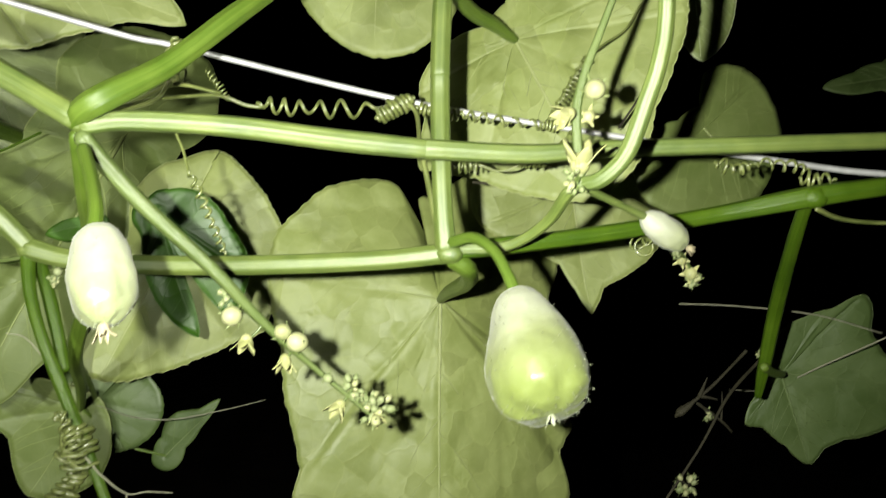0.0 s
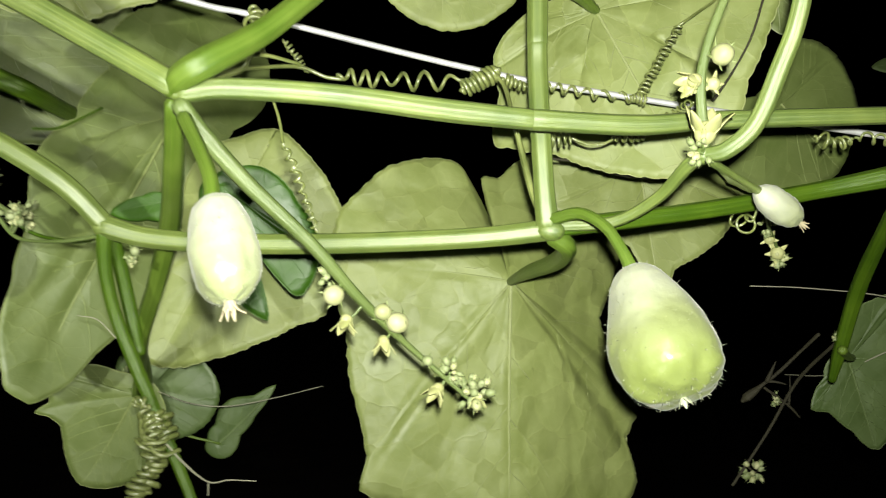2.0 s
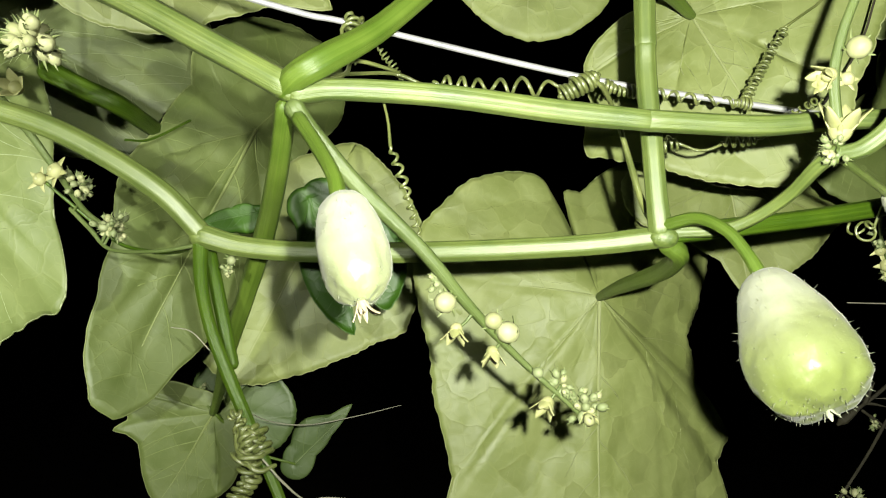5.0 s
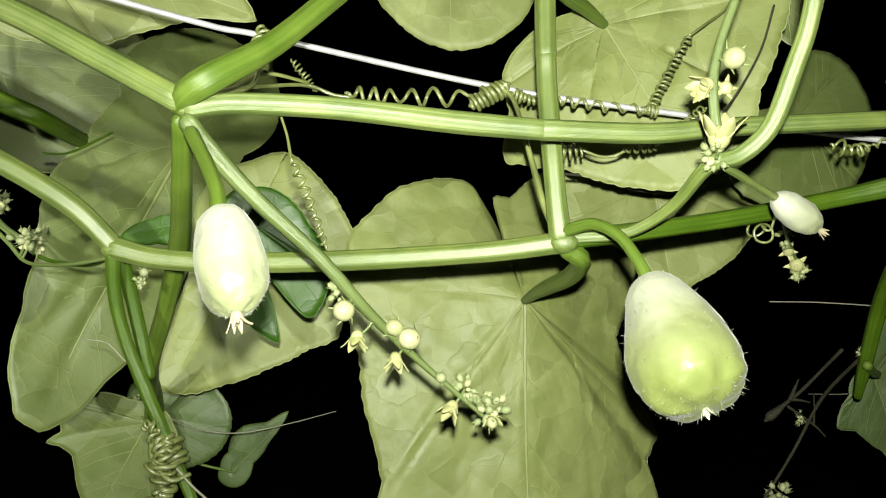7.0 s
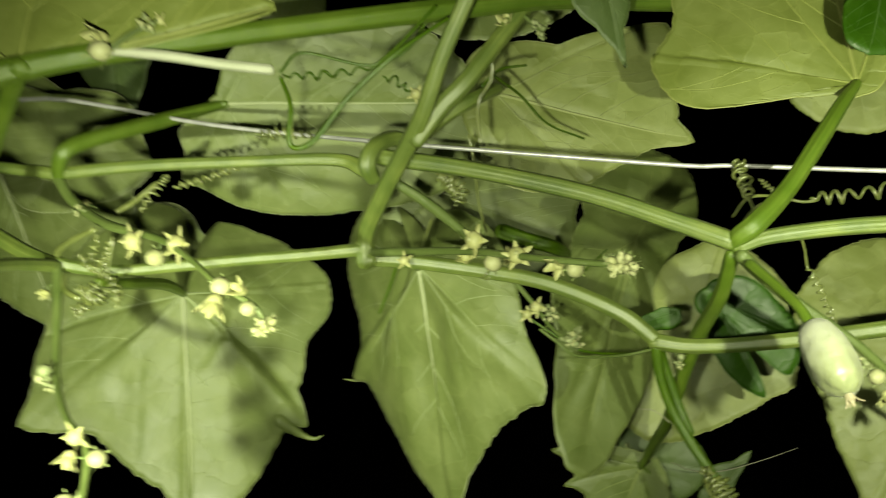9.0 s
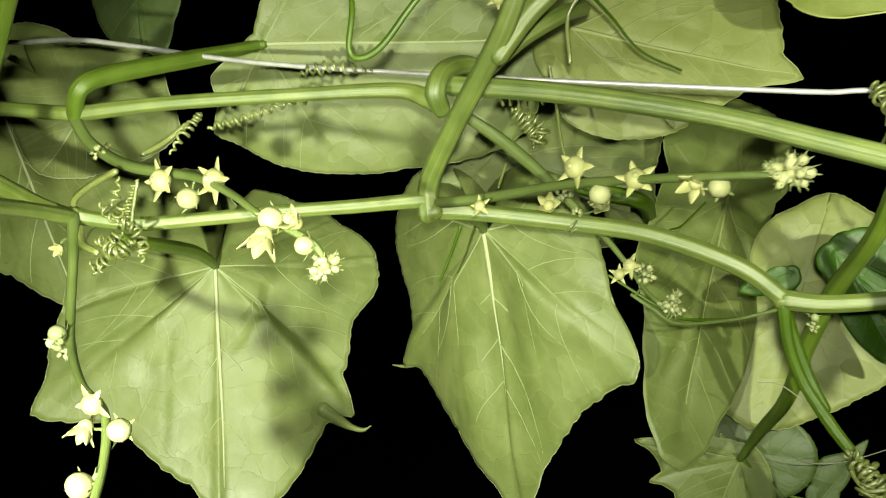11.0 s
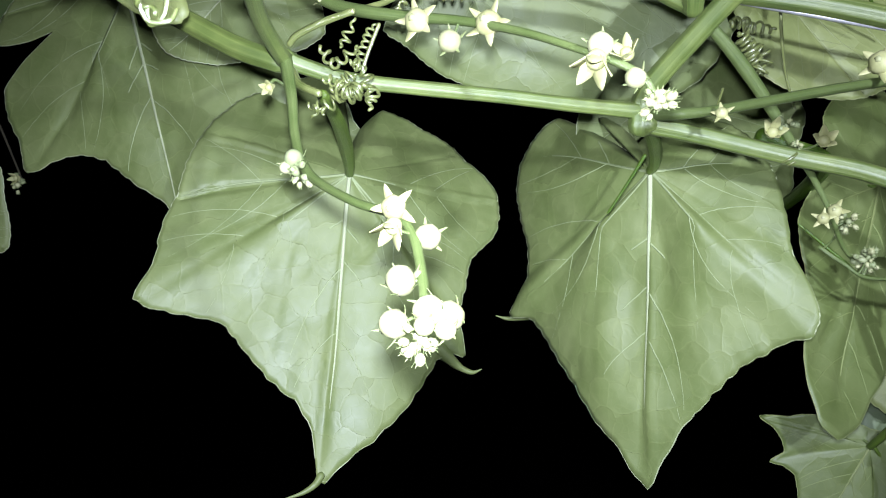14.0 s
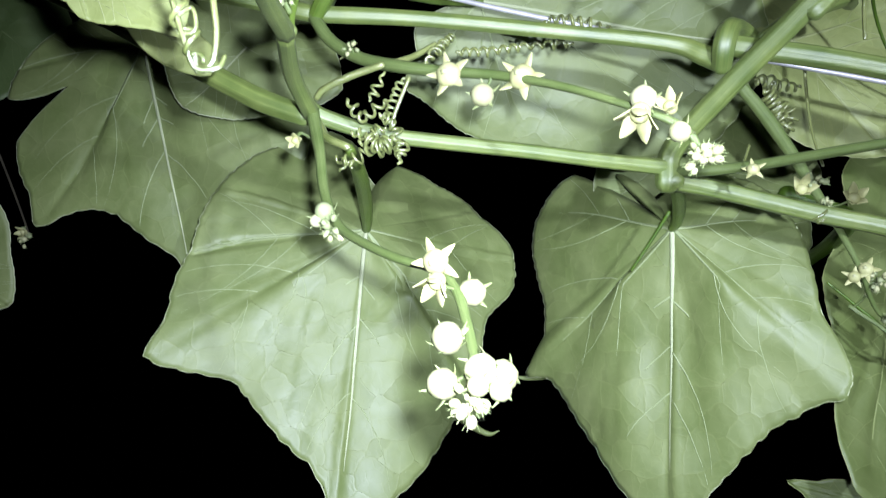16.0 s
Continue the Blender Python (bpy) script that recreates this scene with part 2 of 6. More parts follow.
BROWN = stem_material("brown_thread", (0.016, 0.014, 0.008), (0.042, 0.038, 0.020), 0.7, gloss=0.3)
PETAL = petal_material("petal_cream", (0.27, 0.28, 0.105), (0.38, 0.385, 0.175))
BUD = petal_material("bud_cream", (0.27, 0.285, 0.125), (0.38, 0.39, 0.205))
SEPAL = petal_material("sepal_green", (0.15, 0.19, 0.06), (0.23, 0.27, 0.11))
TIP = petal_material("young_bud_green", (0.15, 0.19, 0.07), (0.26, 0.29, 0.145))
WITHER = petal_material("withered_petal", (0.26, 0.23, 0.13), (0.38, 0.33, 0.22))
FRUIT = fruit_material("fruit_skin", (0.150, 0.182, 0.052), (0.192, 0.216, 0.094), (0.300, 0.312, 0.228))
WHITE_FRUIT = fruit_material("white_fruit_skin", (0.22, 0.245, 0.125), (0.28, 0.30, 0.19), (0.33, 0.342, 0.26))
HAIR = petal_material("fruit_bristle", (0.22, 0.24, 0.15), (0.32, 0.34, 0.24))
WIRE = wire_material("galvanised_wire")
SOIL = soil_material("dark_soil")


# ---------------------------------------------------------------- builders
def part(name, geo, material, parent=None, label=""):
    """Links one mesh, from vertices, faces and maybe a map of (around, along) a vertex, under a thing or a part."""
    verts, faces, uv = geo
    mesh = bpy.data.meshes.new(name)
    mesh.from_pydata([tuple(v) for v in verts], [], faces)
    mesh.polygons.foreach_set("use_smooth", [True] * len(mesh.polygons))
    if uv:
        layer = mesh.uv_layers.new(name="uv")
        idx = np.empty(len(mesh.loops), dtype=np.int32)
        mesh.loops.foreach_get("vertex_index", idx)
        layer.data.foreach_set("uv", np.array(uv, dtype=np.float32)[idx].ravel())
    mesh.materials.append(material)
    mesh.update()
    ob = new(name, mesh)
    if parent:
        ob.parent = parent
    if label:
        ob["label"] = label
    return ob


def thing(name, label, category, group="", kind=""):
    return tagged(new(name), label, category, group, kind)


def joined(geos):
    verts, faces, uv = [], [], []
    for v, f, u in geos:
        n = len(verts)
        verts += list(v)
        faces += [tuple(i + n for i in p) for p in f]
        uv += list(u) if u else [(0, 0)] * len(v)
    return verts, faces, uv


def spline(points, steps):
    """Points (x, y, z, r) glided through."""
    p = [np.array(q, dtype=float) for q in points]
    p = [2 * p[0] - p[1]] + p + [2 * p[-1] - p[-2]]
    p[0][3], p[-1][3] = p[1][3], p[-2][3]
    out = []
    for i in range(1, len(p) - 2):
        for k in range(steps):
            t = k / steps
            a, b, c, d = p[i - 1], p[i], p[i + 1], p[i + 2]
            out.append(0.5 * (2 * b + (c - a) * t + (2 * a - 5 * b + 4 * c - d) * t * t + (3 * b - a - 3 * c + d) * t ** 3))
    out.append(p[-2])
    return out


def tube(points, steps=8, sides=30, groove=0.05, ribs=7, glide=True, wobble=0.03):
    """A round, ribbed stem through points of (x, y, z, radius), with rounded ends."""
    line = spline(points, steps) if glide else [np.array(p, dtype=float) for p in points]
    first, last = line[0], line[-1]
    d0 = first[:3] - line[1][:3]
    d1 = last[:3] - line[-2][:3]
    d0, d1 = d0 / (np.linalg.norm(d0) + 1e-12), d1 / (np.linalg.norm(d1) + 1e-12)
    head = [np.append(first[:3] + d0 * first[3] * a, first[3] * b) for a, b in ((0.75, 0.35), (0.5, 0.75))]
    tail = [np.append(last[:3] + d1 * last[3] * a, last[3] * b) for a, b in ((0.5, 0.75), (0.75, 0.35))]
    line = head + line + tail
    n = len(line)
    verts, faces, uv = [], [], []
    side, along, prev = None, 0.0, None
    seed = abs(hash_of(first)) * 10.0
    for i, q in enumerate(line):
        tang = line[min(i + 1, n - 1)][:3] - line[max(i - 1, 0)][:3]
        tang = tang / (np.linalg.norm(tang) + 1e-12)
        if side is None:
            ref = np.array((0.0, 0.0, 1.0)) if abs(tang[2]) < 0.9 else np.array((1.0, 0.0, 0.0))
            side = np.cross(tang, ref)
        side = side - tang * side.dot(tang)
        side = side / (np.linalg.norm(side) + 1e-12)
        other = np.cross(tang, side)
        if prev is not None:
            along += np.linalg.norm(q[:3] - prev)
        prev = q[:3]
        swell = 1 + wobble * noise.noise((along * 60 + seed, seed, 0.3))
        for k in range(sides):
            a = 2 * math.pi * k / sides
            r = q[3] * swell * (1 + groove * math.cos(ribs * a))
            verts.append(tuple(q[:3] + side * (r * math.cos(a)) + other * (r * math.sin(a))))
            uv.append((abs(2 * k / sides - 1), along))
    for i in range(n - 1):
        for k in range(sides):
            a, b = i * sides + k, i * sides + (k + 1) % sides
            faces.append((a, b, b + sides, a + sides))
    faces.append(tuple(range(sides - 1, -1, -1)))
    faces.append(tuple(range((n - 1) * sides, n * sides)))
    return verts, faces, uv


def hash_of(v):
    return math.sin(v[0] * 127.1 + v[1] * 311.7 + v[2] * 74.7)


def coil(points, turns, spread, steps=14, sides=6, ragged=0.35, thick=0.98):
    """A thread of radius r wound in a helix round a line of (x, y, z, r); spread is the helix's radius, or one at each end."""
    base = spline(points, 10)
    s0, s1 = spread if isinstance(spread, tuple) else (spread, spread)
    total = max(8, int(turns * steps))
    out, side = [], None
    seed = hash_of(base[0]) * 20
    ragged = ragged * (1.3 if turns < 9 else 1.0)
    for i in range(total + 1):
        f = i / total * (len(base) - 1)
        k = min(int(f), len(base) - 2)
        q = base[k] + (base[k + 1] - base[k]) * (f - k)
        tang = base[k + 1][:3] - base[k][:3]
        tang = tang / (np.linalg.norm(tang) + 1e-12)
        if side is None:
            side = np.cross(tang, (0.2, 0.9, 0.4))
        side = side - tang * side.dot(tang)
        side = side / (np.linalg.norm(side) + 1e-12)
        other = np.cross(tang, side)
        jig = 1 + ragged * noise.noise((i * 0.09 + seed, seed, 1.7)) * 2
        ease = min(1.0, i / (steps * 0.8), (total - i) / (steps * 0.8))
        rad = (s0 + (s1 - s0) * i / total) * jig * ease
        a = 2 * math.pi * i / steps + 0.8 * noise.noise((i * 0.05, seed, 4.1))
        out.append((*(q[:3] + side * rad * math.cos(a) + other * rad * math.sin(a)), q[3] * thick))
    return tube(out, sides=sides, groove=0.0, glide=False, wobble=0.1)


def ball(centre, axis, radii, rings=8, sides=12, dent=0.0):
    """A rounded body with half-lengths (across, along) its axis."""
    z = Vector(axis).normalized()
    x = z.orthogonal().normalized()
    y = z.cross(x)
    verts, faces, uv = [], [], []
    c = Vector(centre)
    for i in range(rings + 1):
        th = math.pi * i / rings
        for k in range(sides):
            a = 2 * math.pi * k / sides
            r = max(math.sin(th), 0.02) * radii[0] * (1 + dent * math.cos(5 * a))
            verts.append(tuple(c + x * r * math.cos(a) + y * r * math.sin(a) + z * radii[1] * math.cos(th)))
            uv.append((k / sides, i / rings))
    for i in range(rings):
        for k in range(sides):
            a, b = i * sides + k, i * sides + (k + 1) % sides
            faces.append((a, a + sides, b + sides, b))
    faces += [tuple(range(sides)), tuple(range((rings + 1) * sides - 1, rings * sides - 1, -1))]
    return verts, faces, uv


def petal(base, out, face, length, width, lift=0.2, curl=0.0):
    """One pointed petal with thickness: out is its way, face the flower's way."""
    o, f = Vector(out).normalized(), Vector(face).normalized()
    s = o.cross(f).normalized()
    verts, faces, uv = [], [], []
    rows = 6
    for layer in (0, 1):
        for i in range(rows + 1):
            t = i / rows
            w = width * max(0.02, (1 - t) ** 0.62 * (0.72 + 0.28 * min(1.0, 4 * t)))
            p = Vector(base) + o * length * t + f * length * (lift * math.sin(t * math.pi * 0.6) + curl * t * t) - f * layer * length * 0.05
            for k in (-1, 0, 1):
                verts.append(tuple(p + s * w * 0.5 * k + f * length * 0.05 * abs(k)))
                uv.append((k * 0.5, t))
    m = (rows + 1) * 3
    for i in range(rows):
        for k in (0, 1):
            a = i * 3 + k
            faces.append((a, a + 1, a + 4, a + 3))
            faces.append((m + a, m + a + 3, m + a + 4, m + a + 1))
        for k, flip in ((0, False), (2, True)):
            a = i * 3 + k
            q = (a, a + 3, m + a + 3, m + a)
            faces.append(q[::-1] if flip else q)
    return verts, faces, uv


def leaf(origin, along, facing, outline, veins, look_of="pale", cup=0.0, droop=0.0, bulge=0.0009, wave=0.004, fold=0.0, facet=0.05, inner=(), hooks=(), heart=None,
         label="", petiole=(), thick=0.0005, teeth=0.010, petiole_skin=None, vein_size=1.0):
    """A lobed leaf. origin: where the petiole meets the blade; along: the way of its midrib; facing: its normal.
    outline: degrees from the midrib and reach in cm of each lobe and bay; veins: degrees of the main veins;
    heart: where the blade is drawn forward to the end of its petiole."""
    o = Vector(origin)
    yv = Vector(along).normalized()
    nv = Vector(facing).normalized()
    nv = (nv - yv * nv.dot(yv)).normalized()
    xv = yv.cross(nv)
    pairs = sorted(outline)
    ang = np.array([a for a, r in pairs])
    rad = np.array([r for a, r in pairs]) / 100
    ang3 = np.concatenate((ang - 360, ang, ang + 360))
    rad3 = np.concatenate((rad, rad, rad))
    big = rad.max()
    seed = abs(hash_of(origin)) * 30

    def reach(a, rough=1.0):
        """How far the blade goes along direction a; rough: how much of its teeth show."""
        i = int(np.searchsorted(ang3, a, side="right")) - 1
        i = min(max(i, 1), len(ang3) - 3)
        t = (a - ang3[i]) / max(ang3[i + 1] - ang3[i], 1e-6)
        p0, p1, p2, p3 = rad3[i - 1], rad3[i], rad3[i + 1], rad3[i + 2]
        smooth = 0.5 * (2 * p1 + (p2 - p0) * t + (2 * p0 - 5 * p1 + 4 * p2 - p3) * t * t + (3 * p1 - p0 - 3 * p2 + p3) * t ** 3)
        line = p1 + (p2 - p1) * t
        r = 0.55 * smooth + 0.45 * line
        swing = a * (0.22 if big > 0.06 else 0.145) + 0.5 * noise.noise((a * 0.05, seed, 2.0))
        tooth = abs(math.sin(math.pi * (swing + seed)))
        fine = noise.noise((a * 0.55, seed, 5.0))
        return max(r, 0.002) * (1 + rough * (teeth * tooth - teeth + 0.006 * fine + 0.010 * noise.noise((a * 0.13, seed, 0))))

    bends = [(1.5 if k == 0 else 5.0) * math.sin(seed * 7 + k * 2.3) for k in range(len(veins))]
    main = len(veins)
    veins = list(veins) + [e for e, b in inner]
    rise = [(-0.45 if k == 0 else -0.2 - 0.6 * abs(math.sin(seed + k * 1.7))) for k in range(main)] + [1.0 - 0.35 * (k % 2) for k in range(len(inner))]
    if not inner:
        rise = [(-0.8 if k == 0 else math.sin(seed * 5 + k * 2.6)) for k in range(main)]

    def sway(k, f):
        """How far a vein bends off its straight way, in degrees: the inner ones leave wide and draw in to the midrib."""
        if k < main:
            return bends[k] * math.sin(math.pi * min(f, 1.0))
        end, begin = inner[k - main]
        wide = math.degrees(math.asin(min(1.0, math.sin(radians(abs(end))) / max(f, 0.02))))
        return math.copysign(min(abs(begin), wide), end) - end

    def sector(a, f, r):
        """The blade is creased along its veins: each panel between two of them is tilted its own way."""
        low, high = (-999, 0.0), (999, 0.0)
        for k, v in enumerate(veins):
            d = (v + sway(k, f) - a + 180) % 360 - 180
            if d <= 0 and d > low[0]:
                low = (d, rise[k])
            if d > 0 and d < high[0]:
                high = (d, rise[k])
        if low[0] < -900 or high[0] > 900:
            return 0.0
        u = -low[0] / (high[0] - low[0])
        return facet * r * (low[1] + (high[1] - low[1]) * u + 0.35 * math.sin(math.pi * u))

    margin = {}
    base_lift = Vector(heart) - o if heart else Vector()

    def form(a, f):
        """The large form of the blade over its plane, at fraction f of the reach along direction a."""
        r = reach(a, 0.0) * f
        t = radians(a)
        x, y = r * math.sin(t), r * math.cos(t)
        return fold * math.sqrt((x / big) ** 2 + 0.004) + cup * (x / big) ** 2 + droop * (y / big) * abs(y / big) + sector(a, f, r)

    def relief(a, f):
        """The quilting between the veins and the waves of the blade, which die away towards the margin."""
        r = reach(a, 0.0) * f
        t = radians(a)
        x, y = r * math.sin(t), r * math.cos(t)
        p = Vector((x * 66 + seed, y * 66, seed * 0.7))
        d, cells = noise.voronoi(p)
        lean = noise.noise_vector(cells[0] * 3.7)
        near = min(abs((a - v - sway(k, f) + 180) % 360 - 180) for k, v in enumerate(veins))
        flat = min(1.0, r * radians(near) / 0.004) if near < 60 else 1.0
        h = bulge * (0.5 - 1.1 * d[0] * d[0] + 0.55 * (p - cells[0]).dot(lean) + 0.35) * flat * min(1.0, f * 4)
        h += wave * noise.noise((x * 24 + seed, y * 24, 0.5)) * f
        return h * (1 - 0.8 * f ** 7)

    def place(a, f, lift=0.0):
        key = round(a, 2)
        if key not in margin:
            margin[key] = form(a, 1.0)
        r, t = reach(a, f ** 6) * f, radians(a)
        h = form(a, f) - 0.85 * margin[key] * f * f + relief(a, f)
        return o + xv * (r * math.sin(t)) + yv * (r * math.cos(t)) + base_lift * (1 - f) ** 1.2 + nv * (h + lift)

    rings = min(34, max(12, int(big / 0.004)))
    pace = 1.2 if big > 0.06 else 2.4
    exact = np.array([a for a in ang] + [v + q for v in veins[:main] for q in (-1.2, 0.0, 1.2, 2.4, -2.4) if min(abs(ang - v - q)) > 0.4])
    ways = sorted(set(list(exact) + [-180 + pace * k for k in range(int(360 / pace)) if min(abs(exact - (-180 + pace * k))) > 0.6]))
    count = len(ways)
    verts, faces = [place(0, 0.0)], []
    for i in range(1, rings + 1):
        for a in ways:
            verts.append(place(a, i / rings))
    for k in range(count):
        faces.append((0, 1 + k, 1 + (k + 1) % count))
    for i in range(rings - 1):
        for k in range(count):
            a, b = 1 + i * count + k, 1 + i * count + (k + 1) % count
            faces.append((a, a + count, b + count, b))
    root = thing("leaf", label, "leaf", "leaves of the vine")
    blade = part("blade", (verts, faces, None), LEAF[look_of], root)
    mod = blade.modifiers.new("thickness", "SOLIDIFY")
    mod.thickness, mod.offset = thick, -1.0
    def on_blade(x, y, lift):
        a = math.degrees(math.atan2(x, y))
        f = math.hypot(x, y) / reach(a)
        return a, f, place(a, min(f, 0.97), lift)

    rng = random.Random(int(seed * 1000))
    for n, v in enumerate(veins):
        size = (0.00075 if n == 0 else 0.0005 if n < main else 0.00034) * vein_size * min(1.4, 0.5 + big * 6)
        ways = [tube([(*place(v + sway(n, f * 0.97), f * 0.97, 0.0004 if n == 0 else 0.0002), size * (1.08 - 0.75 * f)) for f in np.linspace(0.0, 1, 27)], 1, 6, 0.0)]
        for j in range((3 if inner else 5) if n == 0 else 2 if n < main else 0):
            f0 = (0.18 + 0.16 * j) if n == 0 else (0.32 + 0.22 * j)
            for s in (-1, 1):
                f1 = f0 + rng.uniform(-0.05, 0.05)
                a0 = v + sway(n, f1)
                r0 = reach(a0) * f1
                x, y = r0 * math.sin(radians(a0)), r0 * math.cos(radians(a0))
                head, line = a0 + s * rng.uniform(38, 52), []
                thin = size * 0.40 * (1.3 - f1)
                for k in range(26):
                    a, f, p = on_blade(x, y, 0.00045)
                    other = min([abs((a - w + 180) % 360 - 180) for m, w in enumerate(veins) if m != n] or [90])
                    line.append((*p, thin * (1.0 - 0.032 * k)))
                    if f > 0.95 or (k > 3 and math.hypot(x, y) * radians(other) < 0.003):
                        break
                    head -= s * 1.5 + rng.uniform(-1.5, 1.5)
                    x, y = x + 0.0028 * math.sin(radians(head)), y + 0.0028 * math.cos(radians(head))
                if len(line) > 3:
                    ways.append(tube(line, 1, 5, 0.0))
        if n == 0:
            part("midrib", ways[0], RIB[look_of], root)
            if ways[1:]:
                part("side_vein", joined(ways[1:]), VEIN[look_of], root)
        else:
            part("vein", joined(ways), VEIN[look_of], root)
    if big > 0.05:
        # a pale tube added round the outline as the highlight on the edge
        edge = [(*place(-180 + 1.2 * k, 0.998, 0.0002), 0.00038) for k in range(301)]
        part("leaf_margin", tube(edge, 1, 5, 0.0), RIB[look_of], root, "thin pale tube that draws the lit edge of the blade")
    for h in hooks:
        part("lobe_tip", tube(h, 6, 8, 0.0), LEAF[look_of], root, "slender curled tip of a lobe")
    if petiole:
        end = (*place(0, 0.0, 0.0006), petiole[-2][3] * 0.8)
        part("petiole", tube(list(petiole[:-1]) + [end]), petiole_skin or PETIOLE, root)
    return root


VIEWER = Vector((0.05, -1.0, 0.06))


def facing_of(at, tilt, rng):
    """A way that a flower faces: outwards from the vine, with its own tilt."""
    v = VIEWER.normalized() + Vector((rng.uniform(-tilt, tilt), rng.uniform(-tilt, tilt), rng.uniform(-tilt, tilt)))
    return v.normalized()


def star(at, size, parent, rng, tilt=0.35, way=None):
    """An open five-pointed flower: a green-white cup, five pointed petals and a round middle."""
    face = Vector(way).normalized() if way else facing_of(at, tilt, rng)
    c = Vector(at)
    cup = part("flower", ball(c - face * size * 0.04, face, (size * 0.31, size * 0.26), 8, 15, 0.05), PETAL, parent, "cream-white five-pointed flower")
    x = face.orthogonal().normalized()
    turn = rng.uniform(0, 6.28)
    for k in range(5):
        a = turn + k * 2 * math.pi / 5
        out = x * math.cos(a) + face.cross(x) * math.sin(a)
        part("petal", petal(c + out * size * 0.14 - face * size * 0.08, out, face, size * rng.uniform(0.40, 0.54), size * rng.uniform(0.25, 0.31), 0.08, rng.uniform(-0.15, 0.25)), PETAL, cup)
    part("stamen_head", ball(c + face * size * 0.18, face, (size * 0.10, size * 0.08), 5, 10, 0.12), BUD, cup)
    return cup


def bell(at, size, parent, rng, way=None):
    """A half-open flower whose pointed petals stand forward."""
    face = Vector(way).normalized() if way else facing_of(at, 0.5, rng)
    c = Vector(at)
    cup = part("flower", ball(c, face, (size * 0.24, size * 0.26)), PETAL, parent, "half-open cream flower")
    x = face.orthogonal().normalized()
    turn = rng.uniform(0, 6.28)
    for k in range(5):
        a = turn + k * 2 * math.pi / 5
        out = x * math.cos(a) + face.cross(x) * math.sin(a)
        part("petal", petal(c + out * size * 0.16, (out * 0.75 + face * 0.8), (face * 0.8 - out * 0.5), size * 0.58, size * 0.50, 0.12, rng.uniform(-0.1, 0.15)), PETAL, cup)
    return cup


def bud(at, size, parent, rng, way=None, skin=None):
    """A round closed bud with small green sepal points."""
    face = Vector(way).normalized() if way else facing_of(at, 0.6, rng)
    c = Vector(at)
    b = part("bud", ball(c, face, (size * 0.46, size * 0.5), 8, 12, 0.03), skin or BUD, parent)
    x = face.orthogonal().normalized()
    turn = rng.uniform(0, 6.28)
    geos = []
    for k in range(5):
        a = turn + k * 2 * math.pi / 5
        out = x * math.cos(a) + face.cross(x) * math.sin(a)
        geos.append(petal(c + out * size * 0.40 - face * size * 0.15, out * 0.9 + face * 0.3, face, size * rng.uniform(0.25, 0.45), size * 0.15, 0.1, 0.3))
    part("calyx", joined(geos), SEPAL, b)
    return b


def cluster(at, size, parent, rng, count=12, skin=None):
    """A tight head of small young buds."""
    c = Vector(at)
    for k in range(count):
        d = Vector((rng.uniform(-1, 1), rng.uniform(-1, 0.6), rng.uniform(-1, 1)))
        d = d.normalized() * size * rng.uniform(0.12, 0.5)
        s = size * rng.uniform(0.16, 0.30)
        b = part("young_bud", ball(c + d, d, (s * 0.5, s * 0.62), 5, 8, 0.06), skin or (TIP if rng.random() < 0.7 else BUD), parent)
        geos = []
        x = d.orthogonal().normalized()
        z = d.normalized()
        for j in range(4):
            a = j * math.pi / 2 + rng.uniform(0, 1)
            out = x * math.cos(a) + z.cross(x) * math.sin(a)
            geos.append(petal(c + d + out * s * 0.35, out * 0.6 + z * 0.9, z, s * 0.7, s * 0.22, 0.0, 0.2))
        part("calyx", joined(geos), SEPAL, b)


def raceme(stalk, flowers, label, skin=None, seed=1):
    """A flower stalk with its flowers: kind, place, size in mm and maybe the way that it faces."""
    rng = random.Random(seed)
    root = thing("flower_raceme", label, "flower", "flower racemes")
    if stalk:
        part("stalk", tube(stalk, sides=10, groove=0.05), skin or STALK, root)
    line = spline(stalk, 8) if stalk else []
    for kind, at, mm, *way in flowers:
        size, way = mm / 1000, way[0] if way else None
        if kind == "star":
            star(at, size, root, rng, way=way)
        elif kind == "bell":
            bell(at, size, root, rng, way)
        elif kind == "bud":
            bud(at, size, root, rng)
        elif kind == "green":
            bud(at, size, root, rng, skin=TIP)
        else:
            cluster(at, size, root, rng, {"head": 20, "tuft": 13}[kind], BUD if kind == "head" else None)
        if line:
            foot = min(line, key=lambda q: (Vector(q[:3]) - Vector(at)).length)
            gap = (Vector(foot[:3]) - Vector(at)).length
            if gap > 0.002:
                mid = (Vector(foot[:3]) + Vector(at)) * 0.5 + Vector((0, 0, -gap * 0.08))
                part("pedicel", tube([(*foot[:3], 0.0006), (*mid, 0.0005), (*at, 0.00055)], 4, 7, 0.0), skin or STALK, root)
    return root


